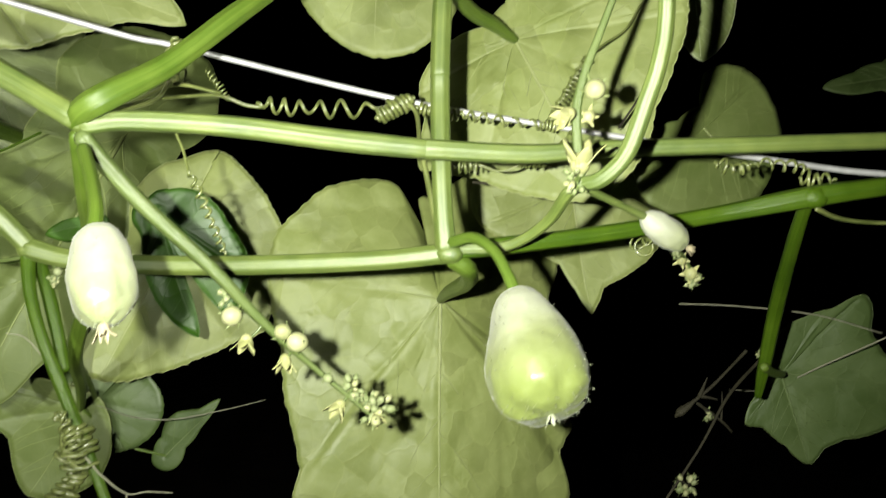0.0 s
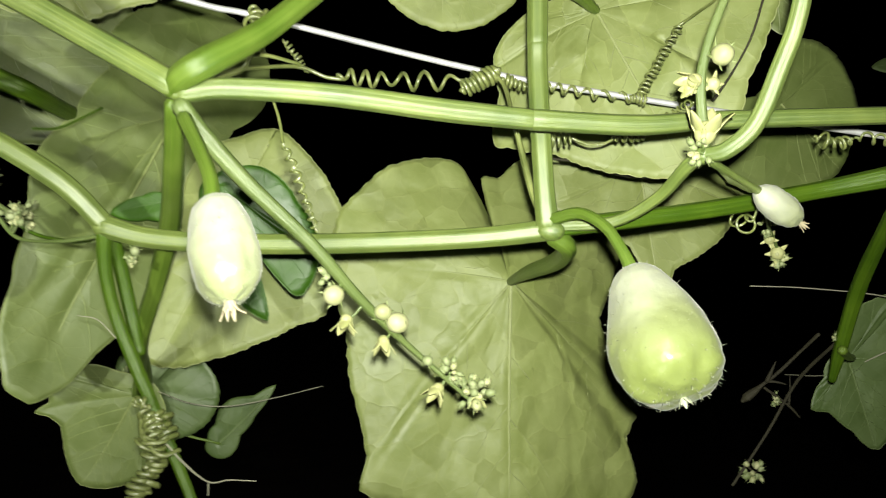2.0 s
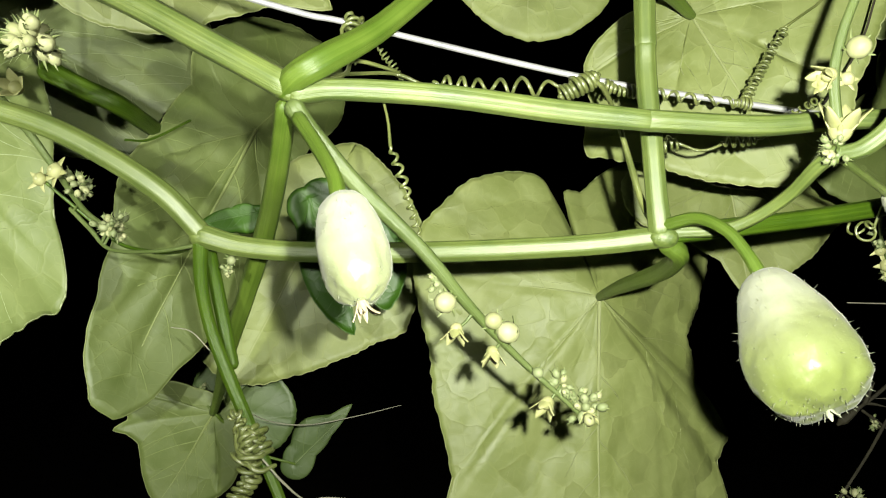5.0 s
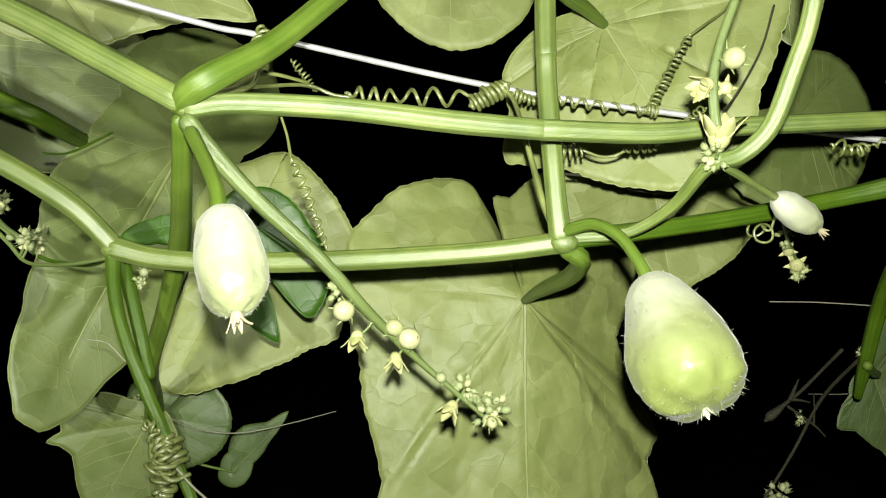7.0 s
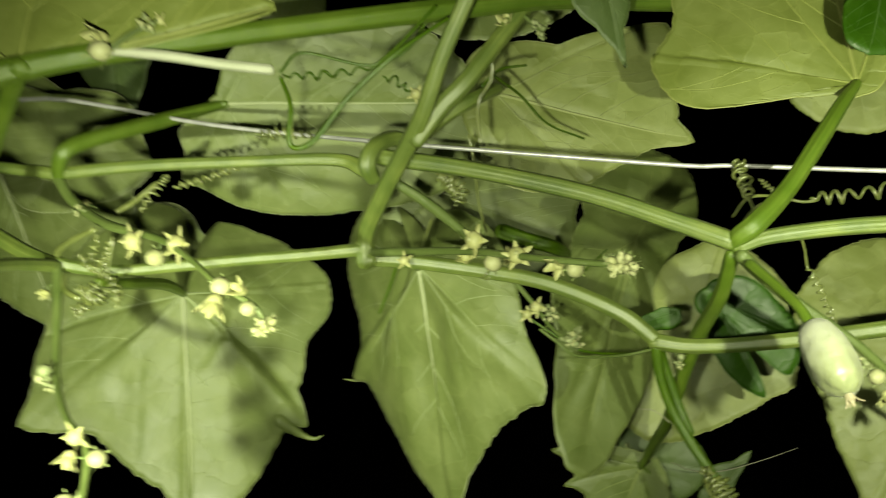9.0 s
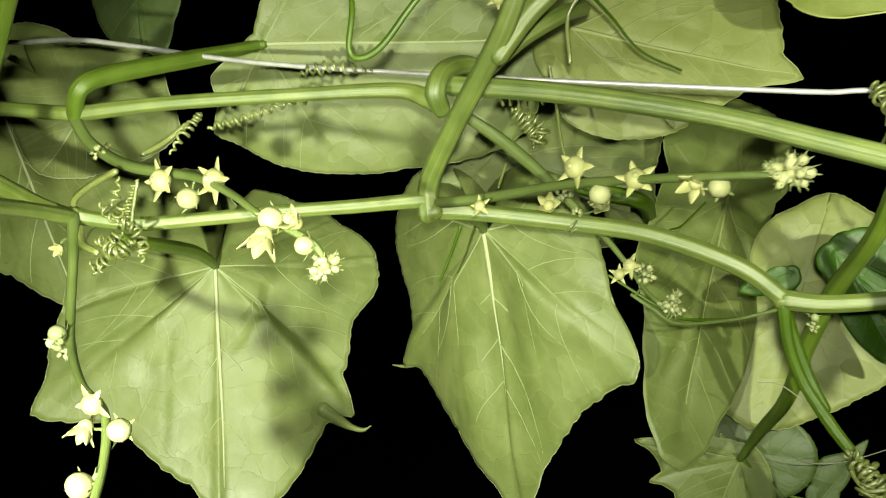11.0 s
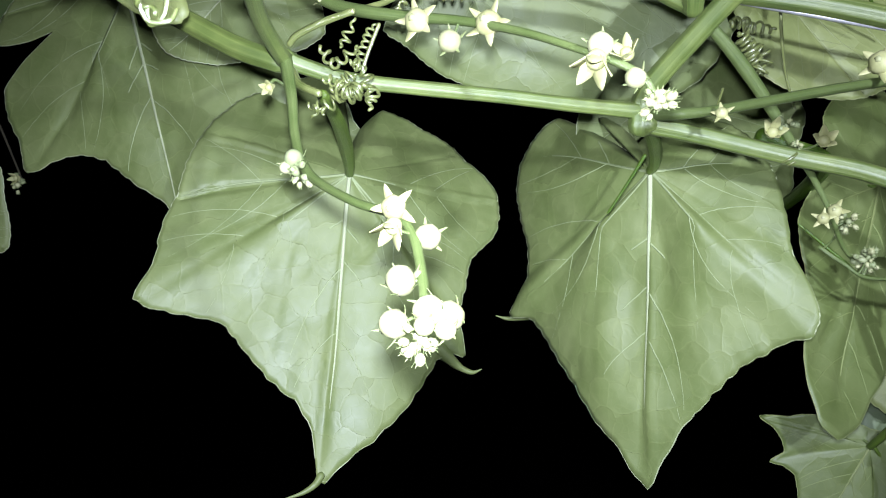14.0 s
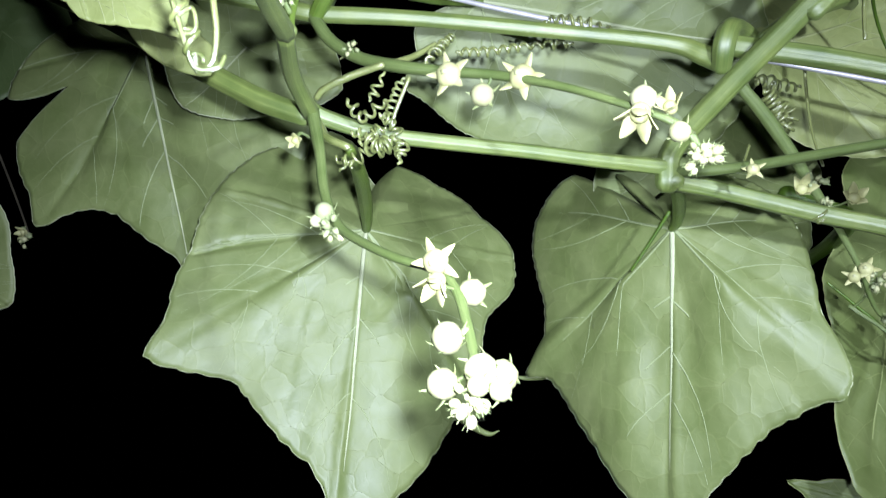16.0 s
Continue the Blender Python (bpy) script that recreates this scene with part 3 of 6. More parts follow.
def fruit(top, bottom, across, label, petiole, seed=3, remains=True, spines=150, oval=False):
    """A young pear-shaped fruit hung by its neck: furrowed body, bristles and the withered flower at its end."""
    rng = random.Random(seed)
    root = thing("young_fruit", label, "fruit", "young fruits on the vine")
    t, b = Vector(top), Vector(bottom)
    z = (t - b).normalized()
    length = (t - b).length
    base = new_frame(b, z)
    sides, rings = 48, 34
    prof = [(0.0, 0.30), (0.02, 0.56), (0.07, 0.76), (0.15, 0.92), (0.25, 1.0), (0.35, 1.0), (0.48, 0.93), (0.62, 0.81), (0.76, 0.66), (0.87, 0.54), (0.94, 0.42), (0.98, 0.28), (1.0, 0.10)]
    if remains:
        prof = [(0.0, 0.26), (0.03, 0.46), (0.09, 0.66), (0.18, 0.86), (0.30, 0.98), (0.45, 1.0), (0.62, 0.94), (0.78, 0.85), (0.88, 0.72), (0.95, 0.50), (0.985, 0.30), (1.0, 0.12)]
    if oval:
        prof = [(0.0, 0.12), (0.06, 0.50), (0.16, 0.80), (0.32, 0.98), (0.5, 1.0), (0.7, 0.92), (0.86, 0.70), (0.95, 0.42), (1.0, 0.12)]
    pz, pr = [p[0] for p in prof], [p[1] for p in prof]

    def skin_at(f, a):
        r = float(np.interp(f, pz, pr)) * across / 2
        furrow = math.cos(5 * a + 0.7)
        deep = 0.02 * max(0.0, 1 - f * 1.6) + 0.008
        knob = 0.20 * max(0.0, 1 - f * 4) * noise.noise((math.cos(a) * 2.6, math.sin(a) * 2.6, f * 14 + seed))
        r *= 1 + deep * furrow + knob + (0.14 if remains and not oval else 0.07) * noise.noise((math.cos(a) * 1.3, math.sin(a) * 1.3, f * 3 + seed)) + 0.02 * noise.noise((math.cos(a) * 4, math.sin(a) * 4, f * 9 + seed))
        return Vector((r * math.cos(a), r * math.sin(a), f * length - 0.006 * length * furrow * max(0, 0.25 - f) * 3))

    verts, faces, uv = [], [], []
    for i in range(rings + 1):
        f = 0.5 - 0.5 * math.cos(math.pi * i / rings)
        for k in range(sides):
            verts.append(tuple(skin_at(f, 2 * math.pi * k / sides)))
            uv.append((k / sides, f))
    for i in range(rings):
        for k in range(sides):
            p, q = i * sides + k, i * sides + (k + 1) % sides
            faces.append((p, q, q + sides, p + sides))
    faces += [tuple(range(sides - 1, -1, -1)), tuple(range(rings * sides, (rings + 1) * sides))]
    body = part("body", (verts, faces, uv), WHITE_FRUIT if remains else FRUIT, root)
    body.matrix_world = base
    geos = []
    for n in range(spines):
        stiff = n % 6 == 0
        f = rng.uniform(0.0, 1.0) ** (2.6 if stiff else 1.1) * 0.97
        a = rng.uniform(0, 2 * math.pi)
        p = skin_at(f, a)
        out = Vector((p.x, p.y, (f - 0.4) * across * 0.9)).normalized()
        out = (out + Vector((rng.uniform(-.35, .35), rng.uniform(-.35, .35), rng.uniform(-.5, .2)))).normalized()
        if stiff:
            geos.append(spike(p, out, rng.uniform(0.0008, 0.0022) * across / 0.032, 0.00011))
        else:
            geos.append(spike(p, out, rng.uniform(0.0002, 0.0006), 0.00005))
    bristles = tagged(part("bristles", joined(geos), HAIR, root, "fine white bristles"), kind="stuff")
    bristles.matrix_world = base
    if remains:
        for k in range(7):
            a = 2 * math.pi * k / 7 + rng.uniform(-.3, .3)
            out = Vector((math.cos(a), math.sin(a), 0))
            g = petal(out * across * 0.05 + Vector((0, 0, length * 0.02)), out * 0.55 + Vector((0, 0, -1)), Vector((0, 0, -1)) - out, length * rng.uniform(0.12, 0.24), across * 0.13, 0.15, rng.uniform(-.3, .3))
            part("withered_petal", g, WITHER, root).matrix_world = base
    else:
        for k in range(5):
            a = 2 * math.pi * (k + 0.5) / 5
            out = Vector((math.cos(a), math.sin(a), 0))
            g = petal(out * across * 0.03 + Vector((0, 0, length * 0.004)), out * 0.8 + Vector((0, 0, -0.7)), Vector((0, 0, -1)) - out, length * 0.06, across * 0.06, 0.2, 0.2)
            part("withered_petal", g, HAIR, root).matrix_world = base
    part("peduncle", tube(petiole), PALE if oval else PETIOLE, root)
    return root


def spike(foot, out, long, wide):
    """One bristle, a thin three-sided point."""
    x = out.orthogonal().normalized()
    y = out.cross(x)
    ring = [tuple(foot + (x * math.cos(k * 2.094) + y * math.sin(k * 2.094)) * wide) for k in range(3)]
    return ring + [tuple(foot + out * long)], [(0, 1, 3), (1, 2, 3), (2, 0, 3), (2, 1, 0)], None


def new_frame(origin, z):
    """A frame at origin whose z axis points along z."""
    x = z.orthogonal().normalized()
    y = z.cross(x)
    m = Matrix((x, y, z)).transposed().to_4x4()
    m.translation = origin
    return m


def vine(label, internodes, skin=None, nodes=()):
    """A length of the vine: its internodes, and the swollen nodes between them."""
    root = thing("vine_stem", label, "stem", "stems of the vine")
    for pts, *own in internodes:
        part("internode", tube(pts), own[0] if own else skin or STEM, root)
    for at, r in nodes:
        part("node", joined([ball(at, (1, 0.1, -0.1), (r * 0.84, r * 1.1), 8, 14, 0.05)]), skin or STEM, root)
    return root


def tendril(label, geos, skin=None):
    """A tendril: each thread of it a part."""
    root = thing("tendril", label, "tendril", "curled tendrils")
    for g in geos:
        part("thread", g, skin or TENDRIL, root)
    return root


# ---------------------------------------------------------------- ground
root = thing("ground", "dark garden soil under the trellis", "ground", kind="structure")
n = 24
gv = [((i / n - 0.5) * 120, (j / n - 0.5) * 120, 0.02 * noise.noise((i * 0.7, j * 0.7, 0))) for i in range(n + 1) for j in range(n + 1)]
gf = [(i * (n + 1) + j, (i + 1) * (n + 1) + j, (i + 1) * (n + 1) + j + 1, i * (n + 1) + j + 1) for i in range(n) for j in range(n)]
part("soil", (gv, gf, None), SOIL, root)


# ---------------------------------------------------------------- the plants
root = thing("trellis_wire", "thin galvanised trellis wire stretched through the vine", "wire", kind="structure")
part("wire", tube([(-0.9462, 0.0068, 1.9963, 0.00066), (-0.5428, 0.0391, 1.7341, 0.00128), (-0.4301, 0.0739, 1.6893, 0.00125), (-0.3287, 0.1076, 1.6482, 0.00117), (-0.1434, 0.1792, 1.5890, 0.00118), (-0.1044, 0.1942, 1.5790, 0.00117), (-0.0239, 0.2148, 1.5580, 0.00119), (0.0386, 0.2283, 1.5458, 0.00120), (0.1436, 0.2425, 1.5267, 0.00125), (0.2283, 0.2689, 1.5138, 0.00130), (0.6309, 0.4273, 1.4415, 0.00150)], 6, 10, 0.0), WIRE, root)
vine("ribbed light green vine running along the wire",
     [([(-0.0978, 0.1203, 1.5413, 0.00320), (-0.0864, 0.1265, 1.5425, 0.00309), (-0.0595, 0.1376, 1.5408, 0.00334), (-0.0280, 0.1505, 1.5364, 0.00344), (-0.0013, 0.1595, 1.5332, 0.00333)], PALE),
      ([(-0.0013, 0.1595, 1.5332, 0.00333), (0.0317, 0.1697, 1.5311, 0.00320), (0.0585, 0.1778, 1.5324, 0.00297), (0.1082, 0.1932, 1.5332, 0.00295), (0.1662, 0.2162, 1.5345, 0.00309)],),
      ([(-0.2511, 0.1052, 1.6142, 0.00419), (-0.2082, 0.1107, 1.5984, 0.00399), (-0.1570, 0.1187, 1.5755, 0.00401), (-0.1222, 0.1203, 1.5559, 0.00392), (-0.1008, 0.1198, 1.5434, 0.00401)],),
      ([(-0.4031, 0.0374, 1.6388, 0.00339), (-0.3643, 0.0562, 1.6345, 0.00312), (-0.3122, 0.0809, 1.6256, 0.00296), (-0.2740, 0.0986, 1.6182, 0.00327), (-0.2607, 0.1014, 1.6108, 0.00414), (-0.2547, 0.1008, 1.6055, 0.00386)], PALE),
      ([(-0.5229, -0.0102, 1.6733, 0.00334), (-0.4591, 0.0163, 1.6565, 0.00325), (-0.4357, 0.0246, 1.6496, 0.00320), (-0.4031, 0.0374, 1.6388, 0.00339)],),
      ([(-0.2549, 0.1009, 1.6044, 0.00386), (-0.2524, 0.0945, 1.6104, 0.00423), (-0.2498, 0.0994, 1.6185, 0.00406), (-0.2470, 0.1141, 1.6231, 0.00398), (-0.2419, 0.1222, 1.6194, 0.00379)], PALE)],
     nodes=[((-0.0998, 0.1199, 1.5411), 0.0027), ((-0.4018, 0.0372, 1.6377), 0.0039)])
vine("ribbed light green vine with a wide bend below the wire",
     [([(0.0019, 0.1766, 1.4976, 0.00356), (-0.0244, 0.1747, 1.4955, 0.00341), (-0.0725, 0.1708, 1.4946, 0.00347), (-0.1127, 0.1684, 1.4955, 0.00344), (-0.1369, 0.1659, 1.4979, 0.00356), (-0.1513, 0.1633, 1.5021, 0.00396)], PALE),
      ([(-0.1519, 0.1637, 1.5027, 0.00364), (-0.1660, 0.1579, 1.5193, 0.00382), (-0.1968, 0.1529, 1.5387, 0.00381), (-0.2291, 0.1486, 1.5508, 0.00379), (-0.2648, 0.1338, 1.5633, 0.00387), (-0.2808, 0.1252, 1.5680, 0.00435)], PALE),
      ([(-0.2838, 0.1216, 1.5735, 0.00346), (-0.3083, 0.1006, 1.5758, 0.00304), (-0.3304, 0.0821, 1.5785, 0.00299), (-0.3573, 0.0599, 1.5811, 0.00294), (-0.3777, 0.0423, 1.5835, 0.00301), (-0.3934, 0.0304, 1.5894, 0.00322), (-0.3973, 0.0255, 1.5923, 0.00343)], PALE),
      ([(-0.4009, 0.0281, 1.5910, 0.00411), (-0.4192, 0.0256, 1.6001, 0.00443), (-0.4377, 0.0237, 1.6120, 0.00454), (-0.4675, 0.0193, 1.6320, 0.00448), (-0.5222, 0.0092, 1.6682, 0.00450), (-0.6570, -0.0131, 1.7473, 0.00486)],),
      ([(-0.3961, 0.0239, 1.5904, 0.00328), (-0.3815, -0.0062, 1.5906, 0.00295), (-0.3605, -0.0378, 1.5871, 0.00275)],),
      ([(-0.3597, -0.0385, 1.5869, 0.00293), (-0.3397, -0.0732, 1.5770, 0.00253), (-0.3213, -0.0997, 1.5691, 0.00228), (-0.3119, -0.1192, 1.5645, 0.00217)],)],
     nodes=[((0.0034, 0.1748, 1.4976), 0.0043), ((-0.1517, 0.1633, 1.5017), 0.0044), ((-0.2816, 0.1224, 1.5674), 0.0048), ((-0.3973, 0.0255, 1.5923), 0.0039), ((-0.3596, -0.0385, 1.5873), 0.0032)])
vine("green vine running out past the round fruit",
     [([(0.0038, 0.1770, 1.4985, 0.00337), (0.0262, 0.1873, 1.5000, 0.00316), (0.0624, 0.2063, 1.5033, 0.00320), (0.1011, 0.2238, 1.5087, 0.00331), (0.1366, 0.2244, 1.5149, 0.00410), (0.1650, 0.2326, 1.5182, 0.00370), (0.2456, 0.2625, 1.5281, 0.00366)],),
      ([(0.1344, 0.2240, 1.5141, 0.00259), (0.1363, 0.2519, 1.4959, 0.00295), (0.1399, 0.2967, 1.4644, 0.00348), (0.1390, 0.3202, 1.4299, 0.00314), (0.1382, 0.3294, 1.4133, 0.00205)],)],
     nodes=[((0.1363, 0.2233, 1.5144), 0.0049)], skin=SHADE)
vine("upright ribbed shoot rising past the wire",
     [([(0.0024, 0.1747, 1.4999, 0.00371), (0.0015, 0.1758, 1.5107, 0.00345), (0.0005, 0.1791, 1.5297, 0.00339), (-0.0005, 0.1855, 1.5516, 0.00347), (-0.0005, 0.1867, 1.5614, 0.00348)], PALE),
      ([(-0.0005, 0.1867, 1.5614, 0.00358), (-0.0002, 0.1913, 1.5819, 0.00354), (0.0016, 0.2030, 1.6356, 0.00366)],)],
     nodes=[])
vine("side shoot that curves up beside the star flowers",
     [([(0.0047, 0.1771, 1.4990, 0.00206), (0.0238, 0.1756, 1.5001, 0.00184), (0.0375, 0.1672, 1.5078, 0.00193), (0.0454, 0.1546, 1.5176, 0.00215), (0.0497, 0.1514, 1.5200, 0.00244)],),
      ([(0.0497, 0.1514, 1.5200, 0.00228), (0.0554, 0.1484, 1.5214, 0.00256), (0.0627, 0.1459, 1.5286, 0.00259), (0.0684, 0.1432, 1.5435, 0.00255), (0.0721, 0.1411, 1.5550, 0.00243), (0.0739, 0.1387, 1.5691, 0.00240), (0.0736, 0.1292, 1.6002, 0.00229)], PALE)],
     nodes=[((0.0497, 0.1514, 1.5204), 0.0028)])
vine("pair of shoots crossing between the two vines",
     [([(-0.2837, 0.1234, 1.5668, 0.00528), (-0.2793, 0.1216, 1.5812, 0.00463), (-0.2520, 0.1058, 1.5986, 0.00434), (-0.2147, 0.0867, 1.6210, 0.00396), (-0.1931, 0.0777, 1.6427, 0.00352), (-0.1681, 0.0719, 1.6671, 0.00335), (-0.1433, 0.0681, 1.6958, 0.00320)],),
      ([(-0.2204, 0.0896, 1.6131, 0.00348), (-0.2068, 0.0940, 1.6259, 0.00399), (-0.1947, 0.0988, 1.6348, 0.00396), (-0.1823, 0.1118, 1.6514, 0.00402), (-0.1689, 0.1276, 1.6701, 0.00409), (-0.1552, 0.1447, 1.6898, 0.00418)],),
      ([(-0.2383, 0.1077, 1.6143, 0.00371), (-0.2222, 0.1174, 1.6262, 0.00386), (-0.2083, 0.1319, 1.6348, 0.00362), (-0.2044, 0.1520, 1.6414, 0.00330)],)],
     nodes=[])
vine("long green shoot across the top of the trellis",
     [([(-0.3308, -0.1105, 1.6296, 0.00424), (-0.2978, -0.0680, 1.6400, 0.00432), (-0.2865, -0.0525, 1.6445, 0.00421), (-0.2689, -0.0292, 1.6489, 0.00414), (-0.2373, 0.0211, 1.6566, 0.00424), (-0.1918, 0.0865, 1.6642, 0.00463), (-0.1576, 0.1387, 1.6692, 0.00468), (-0.1187, 0.1945, 1.6676, 0.00498), (-0.0492, 0.2885, 1.6651, 0.00514)],),
      ([(-0.2865, -0.0525, 1.6445, 0.00358), (-0.3559, -0.0266, 1.6280, 0.00270), (-0.3568, -0.0309, 1.6157, 0.00265), (-0.3585, -0.0357, 1.6029, 0.00260), (-0.3597, -0.0383, 1.5929, 0.00275), (-0.3599, -0.0387, 1.5880, 0.00283)], PETIOLE)],
     nodes=[((-0.2856, -0.0531, 1.6442), 0.0046)], skin=PETIOLE)
vine("pale cut end of a shoot",
     [([(-0.2655, -0.0305, 1.6481, 0.00151), (-0.2539, -0.0178, 1.6450, 0.00186), (-0.2419, -0.0036, 1.6406, 0.00189), (-0.2296, 0.0097, 1.6367, 0.00191)],)],
     nodes=[], skin=CUT)
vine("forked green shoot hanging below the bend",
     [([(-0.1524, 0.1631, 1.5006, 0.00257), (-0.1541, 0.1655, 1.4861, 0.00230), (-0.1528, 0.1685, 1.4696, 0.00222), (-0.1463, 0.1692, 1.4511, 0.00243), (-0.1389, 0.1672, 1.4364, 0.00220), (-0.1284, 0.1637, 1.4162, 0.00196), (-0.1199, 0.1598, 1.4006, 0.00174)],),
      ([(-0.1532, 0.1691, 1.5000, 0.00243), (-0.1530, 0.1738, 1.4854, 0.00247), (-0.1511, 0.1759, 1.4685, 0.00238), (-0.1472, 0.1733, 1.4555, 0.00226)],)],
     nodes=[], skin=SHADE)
vine("green petiole dropping behind the lower vine",
     [([(-0.1023, 0.1234, 1.5380, 0.00293), (-0.1143, 0.1432, 1.5209, 0.00321), (-0.1354, 0.1775, 1.5011, 0.00370), (-0.1521, 0.1963, 1.4790, 0.00354), (-0.1671, 0.2082, 1.4549, 0.00325), (-0.1890, 0.2430, 1.4340, 0.00290), (-0.2085, 0.2700, 1.4142, 0.00190)],)],
     nodes=[((-0.1028, 0.1244, 1.5377), 0.0028)], skin=PETIOLE)
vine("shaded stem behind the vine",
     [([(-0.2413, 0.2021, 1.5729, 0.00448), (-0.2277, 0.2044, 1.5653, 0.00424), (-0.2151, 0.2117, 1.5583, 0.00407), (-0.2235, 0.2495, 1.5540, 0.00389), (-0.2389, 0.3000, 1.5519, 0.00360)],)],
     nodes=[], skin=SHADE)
fruit((0.028, 0.1507, 1.4868), (0.0398, 0.1264, 1.4536), 0.0308, "plump pale green pear-shaped fruit with white bristles",
      [(0.0045, 0.1731, 1.5016, 0.00212), (0.0131, 0.1666, 1.5033, 0.00196), (0.0206, 0.1598, 1.4993, 0.00182), (0.0251, 0.1544, 1.4929, 0.00177), (0.0286, 0.1497, 1.4856, 0.00206)], seed=3, remains=False, spines=1000)
fruit((-0.0745, 0.0894, 1.511), (-0.0665, 0.0771, 1.4866), 0.0163, "small whitish downy fruit with a withered flower at its end",
      [(-0.0950, 0.1145, 1.5333, 0.00202), (-0.0850, 0.1029, 1.5233, 0.00190), (-0.0782, 0.0939, 1.5159, 0.00188), (-0.0749, 0.0882, 1.5097, 0.00203)], seed=8, remains=True, spines=650)
fruit((0.0692, 0.1772, 1.5097), (0.0846, 0.1859, 1.4986), 0.0105, "white oval ovary of a spent flower on a thin stalk",
      [(0.0514, 0.1537, 1.5182, 0.00123), (0.0587, 0.1631, 1.5147, 0.00119), (0.0651, 0.1714, 1.5116, 0.00123), (0.0699, 0.1773, 1.5092, 0.00143)], seed=5, remains=True, spines=160, oval=True)
raceme([(-0.0981, 0.1191, 1.5372, 0.00287), (-0.0940, 0.1228, 1.5298, 0.00274), (-0.0835, 0.1285, 1.5153, 0.00255), (-0.0665, 0.1363, 1.4959, 0.00218), (-0.0569, 0.1429, 1.4818, 0.00180), (-0.0487, 0.1502, 1.4703, 0.00141), (-0.0400, 0.1577, 1.4592, 0.00108), (-0.0286, 0.1636, 1.4470, 0.00082), (-0.0220, 0.1668, 1.4398, 0.00065)],
       [("tuft", (-0.0629, 0.1398, 1.4866), 7.5), ("bud", (-0.0605, 0.1361, 1.4809), 7.0), ("bell", (-0.0587, 0.1423, 1.4722), 8.4, (-0.1, -0.5, -1.0)), ("bud", (-0.0482, 0.1474, 1.4742), 5.9), ("bud", (-0.0442, 0.1501, 1.4703), 7.4), ("bell", (-0.0495, 0.152, 1.4640), 8.2, (0.1, -0.4, -1.0)), ("tuft", (-0.0297, 0.1625, 1.4518), 9.5), ("bell", (-0.0339, 0.1616, 1.4465), 8.6, (-0.4, -0.6, -0.7)), ("tuft", (-0.0226, 0.1650, 1.4440), 13.0), ("bell", (-0.0215, 0.1645, 1.4425), 6.5, (0.2, -0.7, -0.6)), ("tuft", (-0.0253, 0.1663, 1.4473), 8.6), ("green", (-0.0361, 0.1564, 1.457), 3.9)],
       "green flower stalk with cream buds hanging across the leaf", seed=11)
raceme([(0.0490, 0.1493, 1.5235, 0.00194), (0.0482, 0.1494, 1.5335, 0.00153), (0.0482, 0.1496, 1.5432, 0.00145), (0.0507, 0.1503, 1.5536, 0.00137), (0.0547, 0.1513, 1.5639, 0.00129), (0.0604, 0.1527, 1.5782, 0.00113)],
       [("bell", (0.0490, 0.1475, 1.5262), 13.5, (0.1, -0.3, 1.0)), ("tuft", (0.048, 0.147, 1.5204), 9.3), ("bud", (0.0537, 0.1467, 1.5482), 7.0), ("bell", (0.0457, 0.145, 1.541), 8.6, (-0.7, -0.4, -0.3)), ("star", (0.0518, 0.1502, 1.5406), 6.5), ("bell", (0.0443, 0.1468, 1.539), 5.4)],
       "green flower stalk climbing beside the curved shoot", seed=12)
raceme([(0.0839, 0.2307, 1.5028, 0.00075), (0.0888, 0.2467, 1.4948, 0.00068), (0.0947, 0.2608, 1.4873, 0.00070), (0.0983, 0.2653, 1.4771, 0.00059)],
       [("tuft", (0.0886, 0.2497, 1.4937), 7.7), ("star", (0.0917, 0.2572, 1.4887), 7.0), ("star", (0.0961, 0.263, 1.4825), 9.4), ("tuft", (0.0977, 0.2653, 1.4787), 8.5)],
       "small bleached flowers hanging in a loose spray", seed=13)
raceme([(-0.2784, 0.1230, 1.5708, 0.00247), (-0.2508, 0.1151, 1.5665, 0.00220), (-0.2046, 0.0885, 1.5597, 0.00181), (-0.1723, 0.0695, 1.5527, 0.00152), (-0.1478, 0.0585, 1.5471, 0.00142), (-0.1251, 0.0511, 1.5418, 0.00112)],
       [("star", (-0.1948, 0.0779, 1.5632), 12.9), ("bud", (-0.1883, 0.0794, 1.5521), 7.9), ("star", (-0.1722, 0.0695, 1.5532), 11.7), ("bell", (-0.1523, 0.0616, 1.5466), 9.3), ("bud", (-0.1458, 0.0601, 1.5435), 7.0), ("head", (-0.125, 0.0511, 1.5424), 12.7), ("tuft", (-0.1287, 0.0533, 1.5444), 8.3), ("star", (-0.2483, 0.1051, 1.5624), 8.0)],
       "green flower stalk with star-shaped cream flowers", seed=14)
raceme([(-0.2523, 0.1117, 1.6037, 0.00233), (-0.2433, 0.1255, 1.5909, 0.00285), (-0.2351, 0.1391, 1.5760, 0.00266), (-0.2267, 0.1522, 1.5578, 0.00196), (-0.2204, 0.1625, 1.5437, 0.00149), (-0.2148, 0.1713, 1.5281, 0.00125), (-0.2110, 0.1827, 1.5124, 0.00102), (-0.2041, 0.1947, 1.5036, 0.00091)],
       [("bell", (-0.233, 0.1393, 1.5594), 10.5), ("tuft", (-0.228, 0.1426, 1.5632), 9.6), ("bell", (-0.2141, 0.1516, 1.5554), 10.6), ("tuft", (-0.2247, 0.1481, 1.5546), 6.3), ("star", (-0.2129, 0.1678, 1.5277), 9.9), ("star", (-0.2177, 0.1656, 1.5246), 8.4), ("tuft", (-0.209, 0.1752, 1.5236), 10.0), ("tuft", (-0.2029, 0.1903, 1.5062), 12.3)],
       "thin stalk with pale half-open flowers behind the vine", seed=15)
